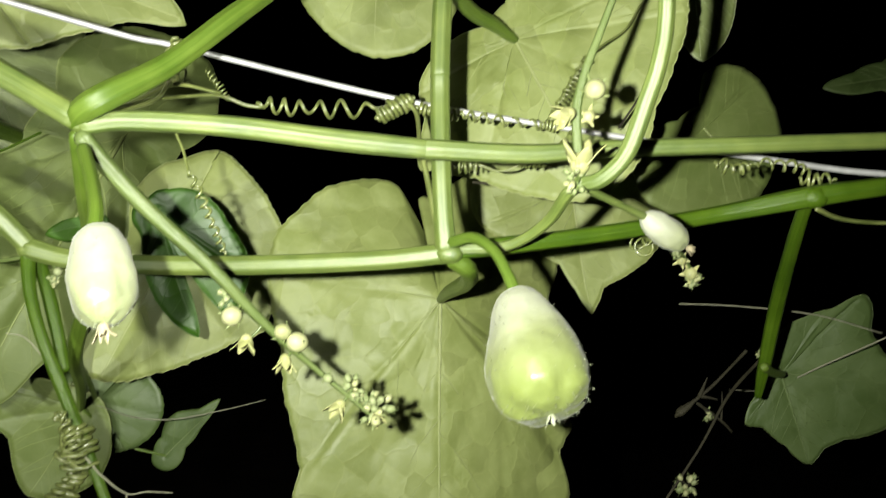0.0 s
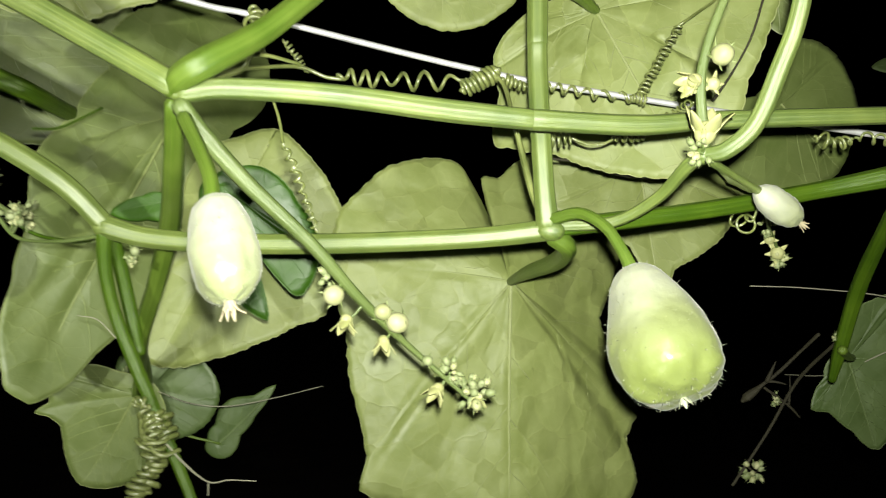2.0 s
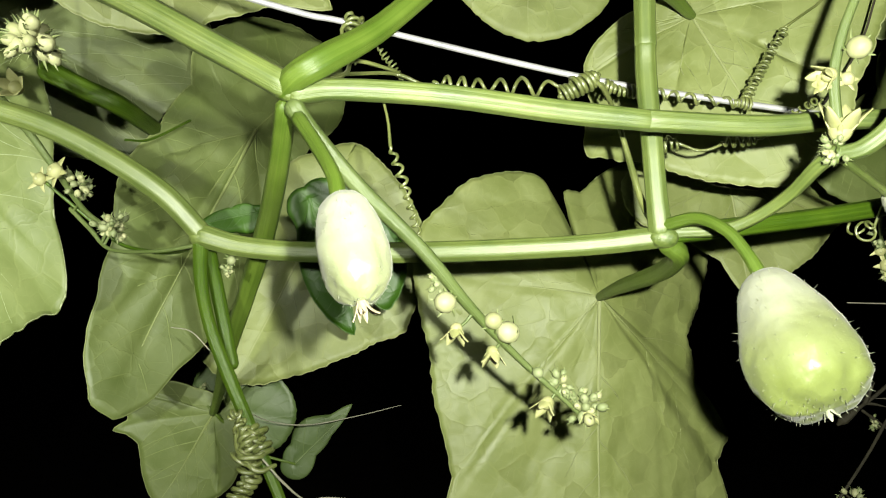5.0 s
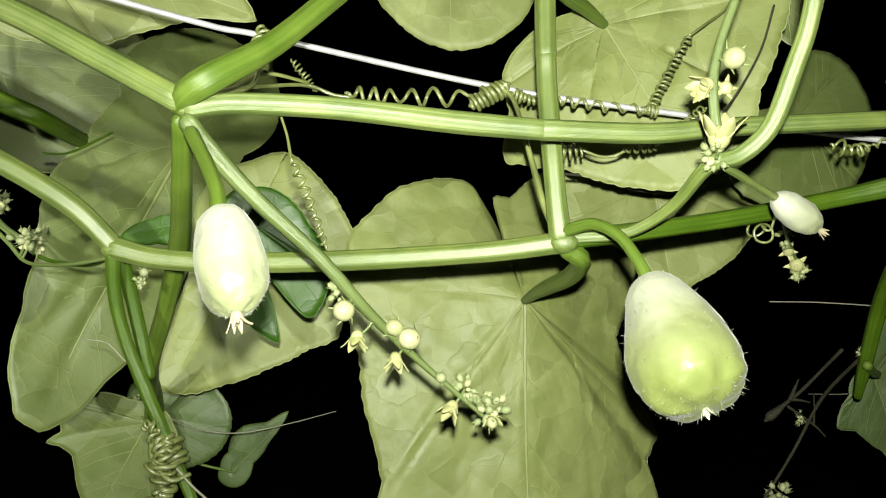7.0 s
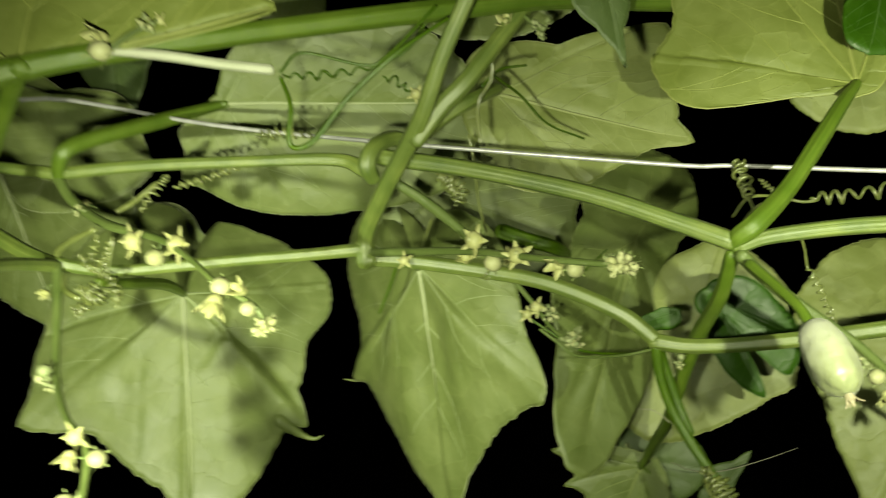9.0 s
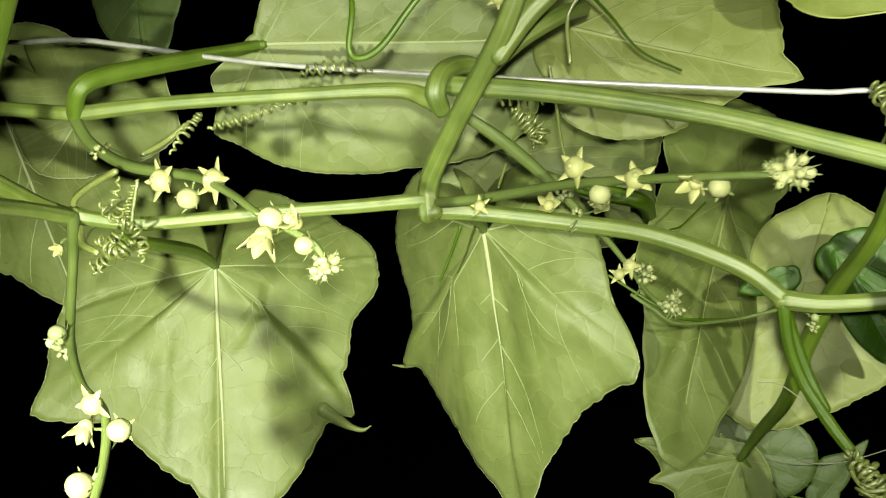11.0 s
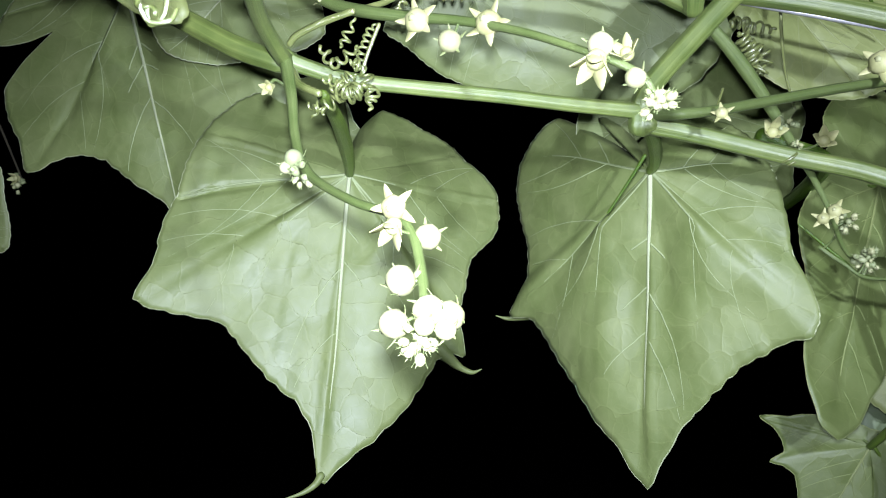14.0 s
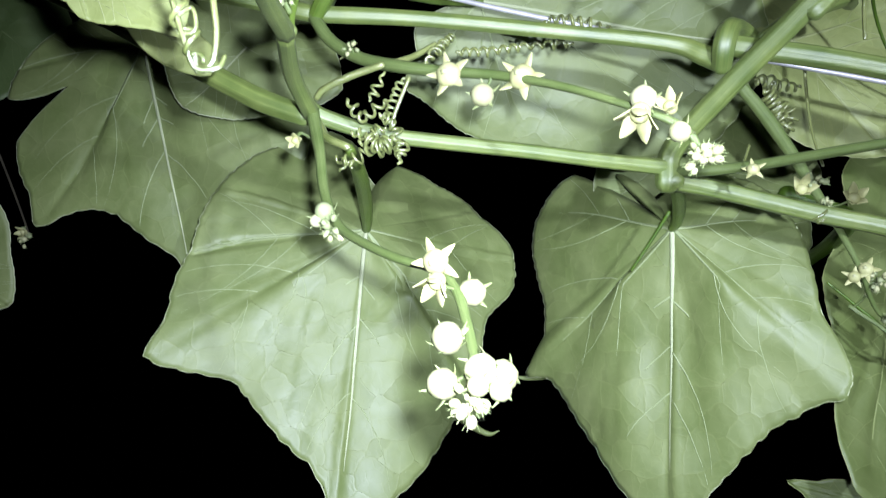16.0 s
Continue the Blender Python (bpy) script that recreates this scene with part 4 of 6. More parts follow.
raceme([(-0.4026, 0.0369, 1.6365, 0.00266), (-0.3946, 0.0362, 1.6244, 0.00261), (-0.3796, 0.0347, 1.6126, 0.00253), (-0.3601, 0.0309, 1.6030, 0.00242), (-0.3414, 0.0296, 1.5962, 0.00212), (-0.3191, 0.0259, 1.5880, 0.00171), (-0.2955, 0.0177, 1.5758, 0.00140), (-0.2776, 0.0109, 1.5646, 0.00123), (-0.2656, 0.0094, 1.5573, 0.00119), (-0.2587, 0.0105, 1.5522, 0.00126), (-0.2560, 0.0116, 1.5475, 0.00109), (-0.2551, 0.0116, 1.5431, 0.00100)],
       [("star", (-0.3369, 0.0224, 1.5914), 14.4), ("bud", (-0.3253, 0.0245, 1.5818), 8.9), ("star", (-0.3107, 0.0241, 1.5851), 14.6), ("bud", (-0.2682, 0.0051, 1.5614), 8.4), ("bell", (-0.2687, 0.0011, 1.5560), 12.5, (-0.25, -0.5, -1.0)), ("bell", (-0.2617, 0.0091, 1.5586), 8.8), ("bud", (-0.2598, 0.0089, 1.551), 6.7), ("head", (-0.2546, 0.0107, 1.543), 10.6), ("tuft", (-0.3815, 0.0309, 1.6156), 5.9)],
       "curved flower stalk with open star flowers", seed=16)
raceme([(-0.3954, 0.0245, 1.5909, 0.00273), (-0.3854, 0.0146, 1.5703, 0.00205), (-0.3774, 0.0056, 1.5514, 0.00185), (-0.3640, -0.0054, 1.5354, 0.00164), (-0.3383, -0.0201, 1.5212, 0.00139), (-0.3205, -0.0265, 1.5141, 0.00130), (-0.3125, -0.0315, 1.5076, 0.00141), (-0.3072, -0.0376, 1.4989, 0.00135), (-0.3023, -0.0452, 1.4905, 0.00136), (-0.2998, -0.0502, 1.4865, 0.00125)],
       [("green", (-0.3691, -0.0067, 1.5409), 7.0), ("tuft", (-0.3666, -0.0067, 1.5348), 9.6), ("bud", (-0.3716, -0.0077, 1.5383), 4.7), ("star", (-0.3177, -0.032, 1.5151), 11.1), ("bell", (-0.3151, -0.0365, 1.5093), 9.4, (-0.2, -0.6, -0.9)), ("bud", (-0.3085, -0.0302, 1.5064), 7.8), ("bud", (-0.3089, -0.0448, 1.4942), 8.2), ("green", (-0.3058, -0.041, 1.4956), 2.9), ("bud", (-0.3072, -0.0516, 1.4835), 7.8), ("bud", (-0.2942, -0.0491, 1.4846), 8.0), ("bud", (-0.2971, -0.0532, 1.486), 7.9), ("head", (-0.3001, -0.0516, 1.4794), 9.9), ("bud", (-0.2964, -0.0569, 1.4826), 5.3), ("bud", (-0.2924, -0.0545, 1.4814), 5.3)],
       "drooping flower stalk with heavy cream buds", seed=17)
raceme([(-0.2648, -0.0324, 1.6472, 0.00107), (-0.2600, -0.0272, 1.6522, 0.00097), (-0.2550, -0.0194, 1.6570, 0.00087), (-0.2540, -0.0142, 1.6597, 0.00078)],
       [("bell", (-0.2626, -0.036, 1.6509), 9.7), ("bud", (-0.2619, -0.0376, 1.6457), 7.6), ("tuft", (-0.256, -0.0213, 1.6571), 7.8), ("star", (-0.2545, -0.0168, 1.6583), 6.2)],
       "small cream buds on the top shoot", seed=18)
raceme([(-0.2078, 0.0928, 1.6316, 0.00093), (-0.2112, 0.0882, 1.6315, 0.00079), (-0.2144, 0.0860, 1.6326, 0.00079)],
       [("star", (-0.2133, 0.0844, 1.6324), 7.9)],
       "small pale flowers at a joint of the crossing shoots", seed=19)
raceme([(-0.1720, 0.1212, 1.6631, 0.00122), (-0.1677, 0.1221, 1.6574, 0.00107), (-0.1644, 0.1223, 1.6526, 0.00107)],
       [("tuft", (-0.1649, 0.1219, 1.6536), 11.2), ("bell", (-0.1777, 0.1154, 1.6592), 9.1)],
       "tuft of small flowers on the crossing shoot", seed=20)
raceme([(-0.1513, 0.1623, 1.4992, 0.00079), (-0.1733, 0.1673, 1.4971, 0.00071), (-0.2012, 0.1824, 1.4980, 0.00076), (-0.2120, 0.1857, 1.5060, 0.00089), (-0.2208, 0.1863, 1.5142, 0.00089)],
       [("tuft", (-0.2027, 0.1834, 1.5062), 10.9), ("tuft", (-0.2005, 0.1838, 1.5078), 8.7), ("tuft", (-0.2113, 0.1821, 1.5214), 8.7)],
       "thin side raceme of greenish buds over a pale leaf", seed=21)
raceme([(-0.1455, 0.1673, 1.4957, 0.00050), (-0.1433, 0.1667, 1.4927, 0.00050), (-0.1439, 0.1665, 1.4878, 0.00050)],
       [("green", (-0.1425, 0.1658, 1.4933), 3.6), ("tuft", (-0.1436, 0.1655, 1.4898), 5.2)],
       "withered bud dangling below the bend", seed=22)
raceme([(-0.2090, 0.2690, 1.4160, 0.00070), (-0.2150, 0.2720, 1.4200, 0.00070), (-0.2195, 0.2770, 1.4235, 0.00070)],
       [("tuft", (-0.2195, 0.2765, 1.4235), 8.5)],
       "tiny pale flower at the joint beside the forked shoot", seed=23)
raceme([(-0.3964, 0.0254, 1.5803, 0.00064), (-0.3983, 0.0209, 1.5815, 0.00063), (-0.3997, 0.0187, 1.5777, 0.00083)],
       [("bell", (-0.3993, 0.0188, 1.5781), 6.3)],
       "small pale withered flower beside the drooping stalk", seed=24)
raceme([(-0.3853, 0.0444, 1.6170, 0.00056), (-0.3880, 0.0405, 1.6196, 0.00056)],
       [("star", (-0.3885, 0.0392, 1.6191), 6.7)],
       "tiny pink-tinged withered flower on the stalk", seed=25)
raceme([(0.0938, 0.3489, 1.3500, 0.00079), (0.1128, 0.3537, 1.3784, 0.00079), (0.1268, 0.3475, 1.4088, 0.00092), (0.1391, 0.3205, 1.4356, 0.00086)],
       [("tuft", (0.1063, 0.3514, 1.3566), 13.8), ("tuft", (0.1176, 0.3554, 1.3956), 8.2), ("tuft", (0.1374, 0.3202, 1.4356), 8.0)],
       "faint far flower sprigs in the dark", seed=26, skin=BROWN)
raceme([(-0.3502, -0.0492, 1.5860, 0.00086), (-0.3500, -0.0517, 1.5880, 0.00069)],
       [("tuft", (-0.3482, -0.053, 1.5876), 5.8)],
       "pale tuft of buds by the joint of the vines", seed=27)
raceme([(-0.6570, -0.0131, 1.7473, 0.0012), (-0.6920, 0.0800, 1.6800, 0.0009), (-0.7070, 0.1310, 1.6120, 0.0007), (-0.7075, 0.1320, 1.6000, 0.0006)],
       [("tuft", (-0.7075, 0.1315, 1.6010), 13.0), ("bell", (-0.7060, 0.1300, 1.6050), 9.0), ("tuft", (-0.6960, 0.0950, 1.6550), 8.0)],
       "dim flower sprig hanging in the dark beyond the leaf", seed=28, skin=BROWN)
leaf((-0.0215, 0.3134, 1.4674), (-0.0203, -0.2467, -0.9689), (0.4696, -0.8579, 0.2086),
     [(-174, 6.7), (-156, 8.0), (-138, 8.2), (-118, 7.3), (-96, 6.0), (-71, 5.4), (-54, 7.0), (-49, 9.8), (-40, 10.4), (-36, 12.6), (-18, 14.6), (0, 17.4), (10, 13.4), (23, 12.1), (35, 12.9), (38, 11.6), (44, 10.7), (58, 9.7), (70, 9.1), (91, 9.4), (106, 9.5), (115, 9.0), (125, 8.6), (140, 7.6), (152, 6.4), (157, 3.0), (160, 5.4), (171, 5.3)],
     [0, 35, 96, -49, -110], "pale", cup=0.002, droop=-0.006, vein_size=0.9, bulge=0.0018, facet=0.018, heart=(-0.0192, 0.2800, 1.4692), inner=((-14, -44), (13, 42)),
     petiole=[(0.0042, 0.1770, 1.4956, 0.00318), (0.0086, 0.1838, 1.4911, 0.00325), (0.0043, 0.2103, 1.4845, 0.00337), (-0.0073, 0.2436, 1.4776, 0.00306), (-0.0132, 0.2597, 1.4738, 0.00248), (-0.0188, 0.2688, 1.4709, 0.00128)],
     label="broad pale green heart-shaped leaf behind the fruit")
leaf((0.0214, 0.2565, 1.5873), (0.4365, -0.2213, -0.8721), (-0.1444, -0.974, 0.1748),
     [(-167, 1.8), (-156, 3.2), (-128, 4.8), (-92, 6.1), (-70, 7.4), (-52, 7.0), (-32, 7.0), (-19, 7.8), (1, 8.1), (18, 7.2), (43, 6.4), (59, 6.8), (66, 7.1), (78, 5.4), (99, 4.7), (118, 3.2), (144, 1.6)],
     [0, 92, 44, -33, -69], "pale", inner=((-14, -42), (13, 40)), cup=-0.01, droop=-0.008, vein_size=0.9,
     petiole=[(0.0003, 0.2070, 1.5986, 0.00311), (0.0060, 0.2283, 1.5938, 0.00310), (0.0134, 0.2419, 1.5913, 0.00288), (0.0191, 0.2520, 1.5883, 0.00236), (0.0228, 0.2578, 1.5863, 0.00108)],
     label="large pale green leaf behind the upright shoot")
leaf((0.0438, 0.3257, 1.5239), (0.1487, -0.2072, -0.9669), (0.2671, -0.933, 0.241),
     [(-145, 1.4), (-115, 3.0), (-91, 5.3), (-70, 6.4), (-55, 5.7), (-27, 5.5), (-9, 5.6), (-0, 6.8), (6, 5.6), (17, 4.3), (46, 4.0), (73, 5.3), (93, 5.4), (108, 4.3), (135, 2.2), (176, 1.3)],
     [-0, 73, -62], "pale", cup=-0.008,
     label="pale green leaf with a pointed tip behind the lower vine")
# the darker mid green here stands in for the light falling off
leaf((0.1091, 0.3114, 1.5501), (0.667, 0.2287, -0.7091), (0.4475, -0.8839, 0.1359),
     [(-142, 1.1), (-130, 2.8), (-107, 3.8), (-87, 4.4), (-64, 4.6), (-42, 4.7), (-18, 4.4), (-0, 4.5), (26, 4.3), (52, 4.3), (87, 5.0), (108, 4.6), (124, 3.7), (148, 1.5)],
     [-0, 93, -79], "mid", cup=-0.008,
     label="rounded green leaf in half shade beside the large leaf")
leaf((0.1026, 0.3079, 1.6448), (0.0731, -0.0282, -0.9969), (0.2696, -0.9618, 0.047),
     [(-112, 2.6), (-57, 3.3), (-31, 4.0), (-9, 5.9), (-0, 6.3), (12, 5.0), (40, 3.4), (93, 2.3), (170, 2.2)],
     [-0, 54, -46], "green",
     label="green leaf behind the curved shoot")
leaf((-0.047, 0.285, 1.6365), (-0.0215, -0.1275, -0.9916), (0.1864, -0.975, 0.1213),
     [(-150, 3.2), (-107, 3.9), (-75, 4.3), (-46, 4.8), (-22, 5.0), (0, 5.0), (20, 4.7), (41, 4.4), (67, 4.3), (97, 4.3), (133, 3.7), (173, 2.3)],
     [0, 62, -62], "pale", vein_size=0.8,
     label="green rounded leaf above the wire")
leaf((-0.2307, 0.2077, 1.6532), (0.8112, 0.426, -0.4006), (0.4851, -0.8728, 0.0542),
     [(-118, 3.0), (-86, 3.3), (-52, 4.7), (-41, 8.5), (-36, 11.0), (-18, 10.5), (-4, 10.8), (1, 11.9), (7, 9.6), (21, 8.1), (35, 7.5), (50, 6.6), (81, 4.9), (102, 3.0), (170, 1.9)],
     [0, -36, 34], "pale", cup=-0.006, vein_size=1.3,
     label="large yellow-green leaf with a pointed tip behind the wire")
leaf((-0.0472, 0.1819, 1.6018), (0.0024, 0.2945, 0.9557), (0.1807, -0.9401, 0.2892),
     [(-106, 1.0), (-92, 2.6), (-89, 6.3), (-85, 7.6), (-78, 8.5), (-70, 9.2), (-56, 8.9), (-38, 11.3), (-23, 13.8), (-3, 12.8), (15, 12.1), (28, 7.8), (41, 4.0), (67, 1.4), (165, 0.6)],
     [0, -68, -26, 28], "yellow", vein_size=1.1,
     petiole=[(-0.1013, 0.1208, 1.5425, 0.00355), (-0.0962, 0.1179, 1.5454, 0.00396), (-0.0898, 0.1194, 1.5491, 0.00417), (-0.0782, 0.1346, 1.5603, 0.00366), (-0.0645, 0.1530, 1.5784, 0.00352), (-0.0543, 0.1695, 1.5929, 0.00312), (-0.0492, 0.1783, 1.5994, 0.00253), (-0.0461, 0.1837, 1.6034, 0.00115)],
     label="broad yellow-green leaf over the vine joint")
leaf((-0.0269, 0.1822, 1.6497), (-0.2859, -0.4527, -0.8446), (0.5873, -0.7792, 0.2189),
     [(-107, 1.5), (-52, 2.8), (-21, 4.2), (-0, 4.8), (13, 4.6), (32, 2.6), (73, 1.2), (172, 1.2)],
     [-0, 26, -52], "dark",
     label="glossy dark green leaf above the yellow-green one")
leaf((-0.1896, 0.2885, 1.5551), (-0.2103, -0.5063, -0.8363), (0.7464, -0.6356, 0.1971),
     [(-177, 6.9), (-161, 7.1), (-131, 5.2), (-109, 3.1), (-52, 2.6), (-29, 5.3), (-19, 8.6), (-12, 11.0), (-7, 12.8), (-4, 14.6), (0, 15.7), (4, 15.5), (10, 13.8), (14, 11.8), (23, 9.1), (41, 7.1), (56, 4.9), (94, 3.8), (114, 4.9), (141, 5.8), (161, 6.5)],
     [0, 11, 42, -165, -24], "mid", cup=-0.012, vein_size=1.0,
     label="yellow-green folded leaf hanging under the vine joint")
leaf((-0.1594, 0.2841, 1.5018), (-0.418, -0.235, -0.8775), (0.1872, -0.9675, 0.1699),
     [(-180, 5.1), (-159, 5.0), (-137, 5.2), (-119, 5.6), (-95, 6.0), (-74, 6.6), (-69, 6.8), (-57, 6.3), (-37, 6.5), (-20, 7.1), (-6, 7.9), (5, 8.4), (17, 7.9), (27, 5.9), (42, 3.6), (84, 2.7), (141, 3.9), (159, 4.2)],
     [0, 21, -70, -121, 178], "pale", cup=-0.008, vein_size=0.8,
     label="pale green leaf behind the small fruit")
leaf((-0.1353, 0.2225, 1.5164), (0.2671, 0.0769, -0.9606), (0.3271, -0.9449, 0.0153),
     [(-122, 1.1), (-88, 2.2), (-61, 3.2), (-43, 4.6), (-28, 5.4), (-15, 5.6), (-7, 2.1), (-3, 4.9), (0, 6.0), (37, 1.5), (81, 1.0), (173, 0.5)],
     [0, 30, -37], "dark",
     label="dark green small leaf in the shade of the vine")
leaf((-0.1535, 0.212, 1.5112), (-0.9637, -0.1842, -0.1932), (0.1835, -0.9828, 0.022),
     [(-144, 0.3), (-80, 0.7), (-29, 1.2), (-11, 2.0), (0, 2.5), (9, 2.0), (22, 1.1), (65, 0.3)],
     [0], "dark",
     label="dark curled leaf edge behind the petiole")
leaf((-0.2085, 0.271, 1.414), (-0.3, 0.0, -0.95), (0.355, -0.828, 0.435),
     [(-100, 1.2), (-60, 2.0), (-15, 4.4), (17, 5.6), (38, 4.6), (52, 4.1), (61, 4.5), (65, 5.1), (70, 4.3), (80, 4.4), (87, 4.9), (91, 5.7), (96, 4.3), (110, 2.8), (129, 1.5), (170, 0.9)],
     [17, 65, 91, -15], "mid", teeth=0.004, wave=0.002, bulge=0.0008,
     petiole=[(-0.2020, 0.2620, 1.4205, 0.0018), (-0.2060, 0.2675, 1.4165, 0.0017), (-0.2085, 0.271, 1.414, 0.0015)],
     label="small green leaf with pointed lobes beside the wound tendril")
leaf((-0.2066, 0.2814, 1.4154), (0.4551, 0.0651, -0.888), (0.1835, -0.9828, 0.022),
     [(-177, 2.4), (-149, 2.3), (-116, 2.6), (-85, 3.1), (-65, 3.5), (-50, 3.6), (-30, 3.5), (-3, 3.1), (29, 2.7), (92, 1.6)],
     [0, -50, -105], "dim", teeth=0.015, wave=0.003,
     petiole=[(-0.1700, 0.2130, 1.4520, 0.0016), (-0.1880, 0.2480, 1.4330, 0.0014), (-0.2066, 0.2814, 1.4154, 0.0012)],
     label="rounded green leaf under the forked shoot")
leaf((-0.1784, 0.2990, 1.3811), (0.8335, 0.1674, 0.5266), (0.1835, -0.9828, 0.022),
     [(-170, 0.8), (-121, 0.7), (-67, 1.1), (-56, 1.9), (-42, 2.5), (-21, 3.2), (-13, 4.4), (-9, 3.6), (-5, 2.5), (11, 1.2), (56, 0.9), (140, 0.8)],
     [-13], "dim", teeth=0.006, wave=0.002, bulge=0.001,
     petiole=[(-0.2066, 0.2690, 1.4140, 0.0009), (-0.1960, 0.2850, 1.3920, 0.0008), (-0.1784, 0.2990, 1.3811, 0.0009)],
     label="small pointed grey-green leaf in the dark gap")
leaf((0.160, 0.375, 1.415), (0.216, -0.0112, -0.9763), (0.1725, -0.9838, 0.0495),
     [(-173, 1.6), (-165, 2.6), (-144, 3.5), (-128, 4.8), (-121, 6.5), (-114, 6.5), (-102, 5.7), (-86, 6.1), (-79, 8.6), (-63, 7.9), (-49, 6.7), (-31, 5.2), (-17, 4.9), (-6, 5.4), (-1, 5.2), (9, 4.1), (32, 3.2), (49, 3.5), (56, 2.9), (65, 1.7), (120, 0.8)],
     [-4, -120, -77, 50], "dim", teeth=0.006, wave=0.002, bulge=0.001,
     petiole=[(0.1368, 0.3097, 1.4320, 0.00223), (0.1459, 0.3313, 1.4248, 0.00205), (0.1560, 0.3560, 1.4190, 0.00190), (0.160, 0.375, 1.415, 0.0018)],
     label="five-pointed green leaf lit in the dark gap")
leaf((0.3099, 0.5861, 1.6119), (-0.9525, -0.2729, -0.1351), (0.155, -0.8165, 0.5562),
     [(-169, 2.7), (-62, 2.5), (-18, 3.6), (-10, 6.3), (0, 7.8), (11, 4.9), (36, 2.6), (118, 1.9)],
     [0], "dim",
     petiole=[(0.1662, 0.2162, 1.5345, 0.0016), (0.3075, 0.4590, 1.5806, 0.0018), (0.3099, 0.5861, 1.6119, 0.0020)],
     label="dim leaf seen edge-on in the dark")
leaf((-0.4614, 0.1682, 1.5817), (0.0265, -0.261, -0.965), (0.7094, -0.6752, 0.2021),
     [(-171, 3.0), (-160, 4.6), (-131, 5.5), (-106, 7.4), (-93, 9.1), (-78, 9.5), (-60, 8.8), (-42, 10.4), (-37, 12.7), (-33, 12.0), (-27, 12.4), (-11, 15.2), (-8, 15.7), (-3, 16.8), (-1, 17.7), (0.5, 17.3), (1.5, 15.8), (3, 14.8), (7, 13.8), (12, 13.3), (23, 12.1), (31, 11.6), (41, 13.0), (48, 13.9), (53, 12.2), (70, 9.8), (103, 8.0), (132, 6.6), (155, 6.3), (169, 5.1), (174, 1.4)],
     [0, 47, 69, -37, -88], "green", cup=-0.01, droop=-0.004, vein_size=1.2, bulge=0.0009, facet=0.08, heart=(-0.4460, 0.1432, 1.5728), inner=((-13, -42), (14, 40)),
     hooks=[[(-0.4568, 0.1242, 1.4160, 0.0021), (-0.4583, 0.1210, 1.4120, 0.0018), (-0.4623, 0.1158, 1.4086, 0.0012), (-0.4687, 0.1082, 1.4066, 0.0003)],
            [(-0.4206, 0.1827, 1.4796, 0.00554), (-0.4150, 0.1882, 1.4721, 0.00392), (-0.4096, 0.1934, 1.4654, 0.00213), (-0.4038, 0.1972, 1.4622, 0.00131), (-0.3990, 0.1997, 1.4637, 0.00033)]],
     petiole=[(-0.3913, 0.0425, 1.5800, 0.00244), (-0.4038, 0.0704, 1.5791, 0.00316), (-0.4260, 0.1103, 1.5791, 0.00344), (-0.4390, 0.1327, 1.5756, 0.00293), (-0.4445, 0.1408, 1.5719, 0.00135)],
     label="large pale green five-pointed leaf with clear veins")
leaf((-0.298, 0.222, 1.5682), (-0.0875, -0.0957, -0.9916), (-0.2872, -0.9507, 0.1171),
     [(-175, 2.4), (-122, 4.0), (-87, 6.1), (-67, 7.7), (-55, 9.1), (-48, 11.6), (-43, 12.4), (-36, 11.8), (-23, 12.0), (-9, 13.7), (-3, 15.7), (-0, 17.0), (7, 15.1), (20, 12.9), (35, 11.5), (44, 11.4), (50, 12.5), (55, 10.1), (66, 9.2), (96, 9.5), (108, 9.0), (122, 7.7), (126, 1.8), (134, 5.2), (141, 3.6), (145, 2.0)],
     [-0, 51, -45, 101, -81], "green", cup=-0.004, droop=-0.004, vein_size=1.3, bulge=0.0009, facet=0.12, fold=0.05, heart=(-0.2940, 0.1950, 1.5607), inner=((-14, -42), (13, 40)),
     hooks=[[(-0.3875, 0.2480, 1.4938, 0.00285), (-0.3937, 0.2458, 1.4929, 0.00214), (-0.4002, 0.2444, 1.4927, 0.00125), (-0.4063, 0.2418, 1.4947, 0.00036)]],
     petiole=[(-0.2820, 0.1245, 1.5706, 0.00335), (-0.2832, 0.1434, 1.5679, 0.00327), (-0.2871, 0.1688, 1.5662, 0.00322), (-0.2911, 0.1843, 1.5629, 0.00265), (-0.2935, 0.1916, 1.5598, 0.00128)],
     label="large pale green leaf with bright midrib hanging beside")
leaf((-0.5817, 0.1129, 1.7005), (0.1749, 0.1085, -0.9786), (0.2962, -0.9537, -0.0528),
     [(-145, 5.9), (-101, 7.2), (-75, 9.3), (-54, 11.6), (-38, 12.9), (-18, 13.1), (0, 14.7), (3, 13.2), (11, 11.8), (20, 10.5), (29, 10.4), (38, 11.2), (45, 12.7), (52, 11.5), (70, 9.9), (80, 5.3), (81, 6.8), (87, 9.4), (129, 4.8), (176, 4.9)],
     [-0, 45, 98, -42], "green", facet=0.06, inner=((-12, -40), (14, 38)), cup=-0.008, vein_size=1.2,
     label="broad shaded green leaf behind the bent vine")
leaf((-0.6842, 0.0912, 1.7279), (0.6619, 0.3794, -0.6465), (0.5229, -0.8517, 0.0356),
     [(-138, 4.8), (-95, 4.4), (-58, 4.2), (-18, 4.9), (3, 5.0), (23, 5.1), (37, 4.5), (61, 5.1), (92, 4.2), (163, 3.8)],
     [0, 62], "dim",
     label="shaded green leaf edge beside a broad leaf")
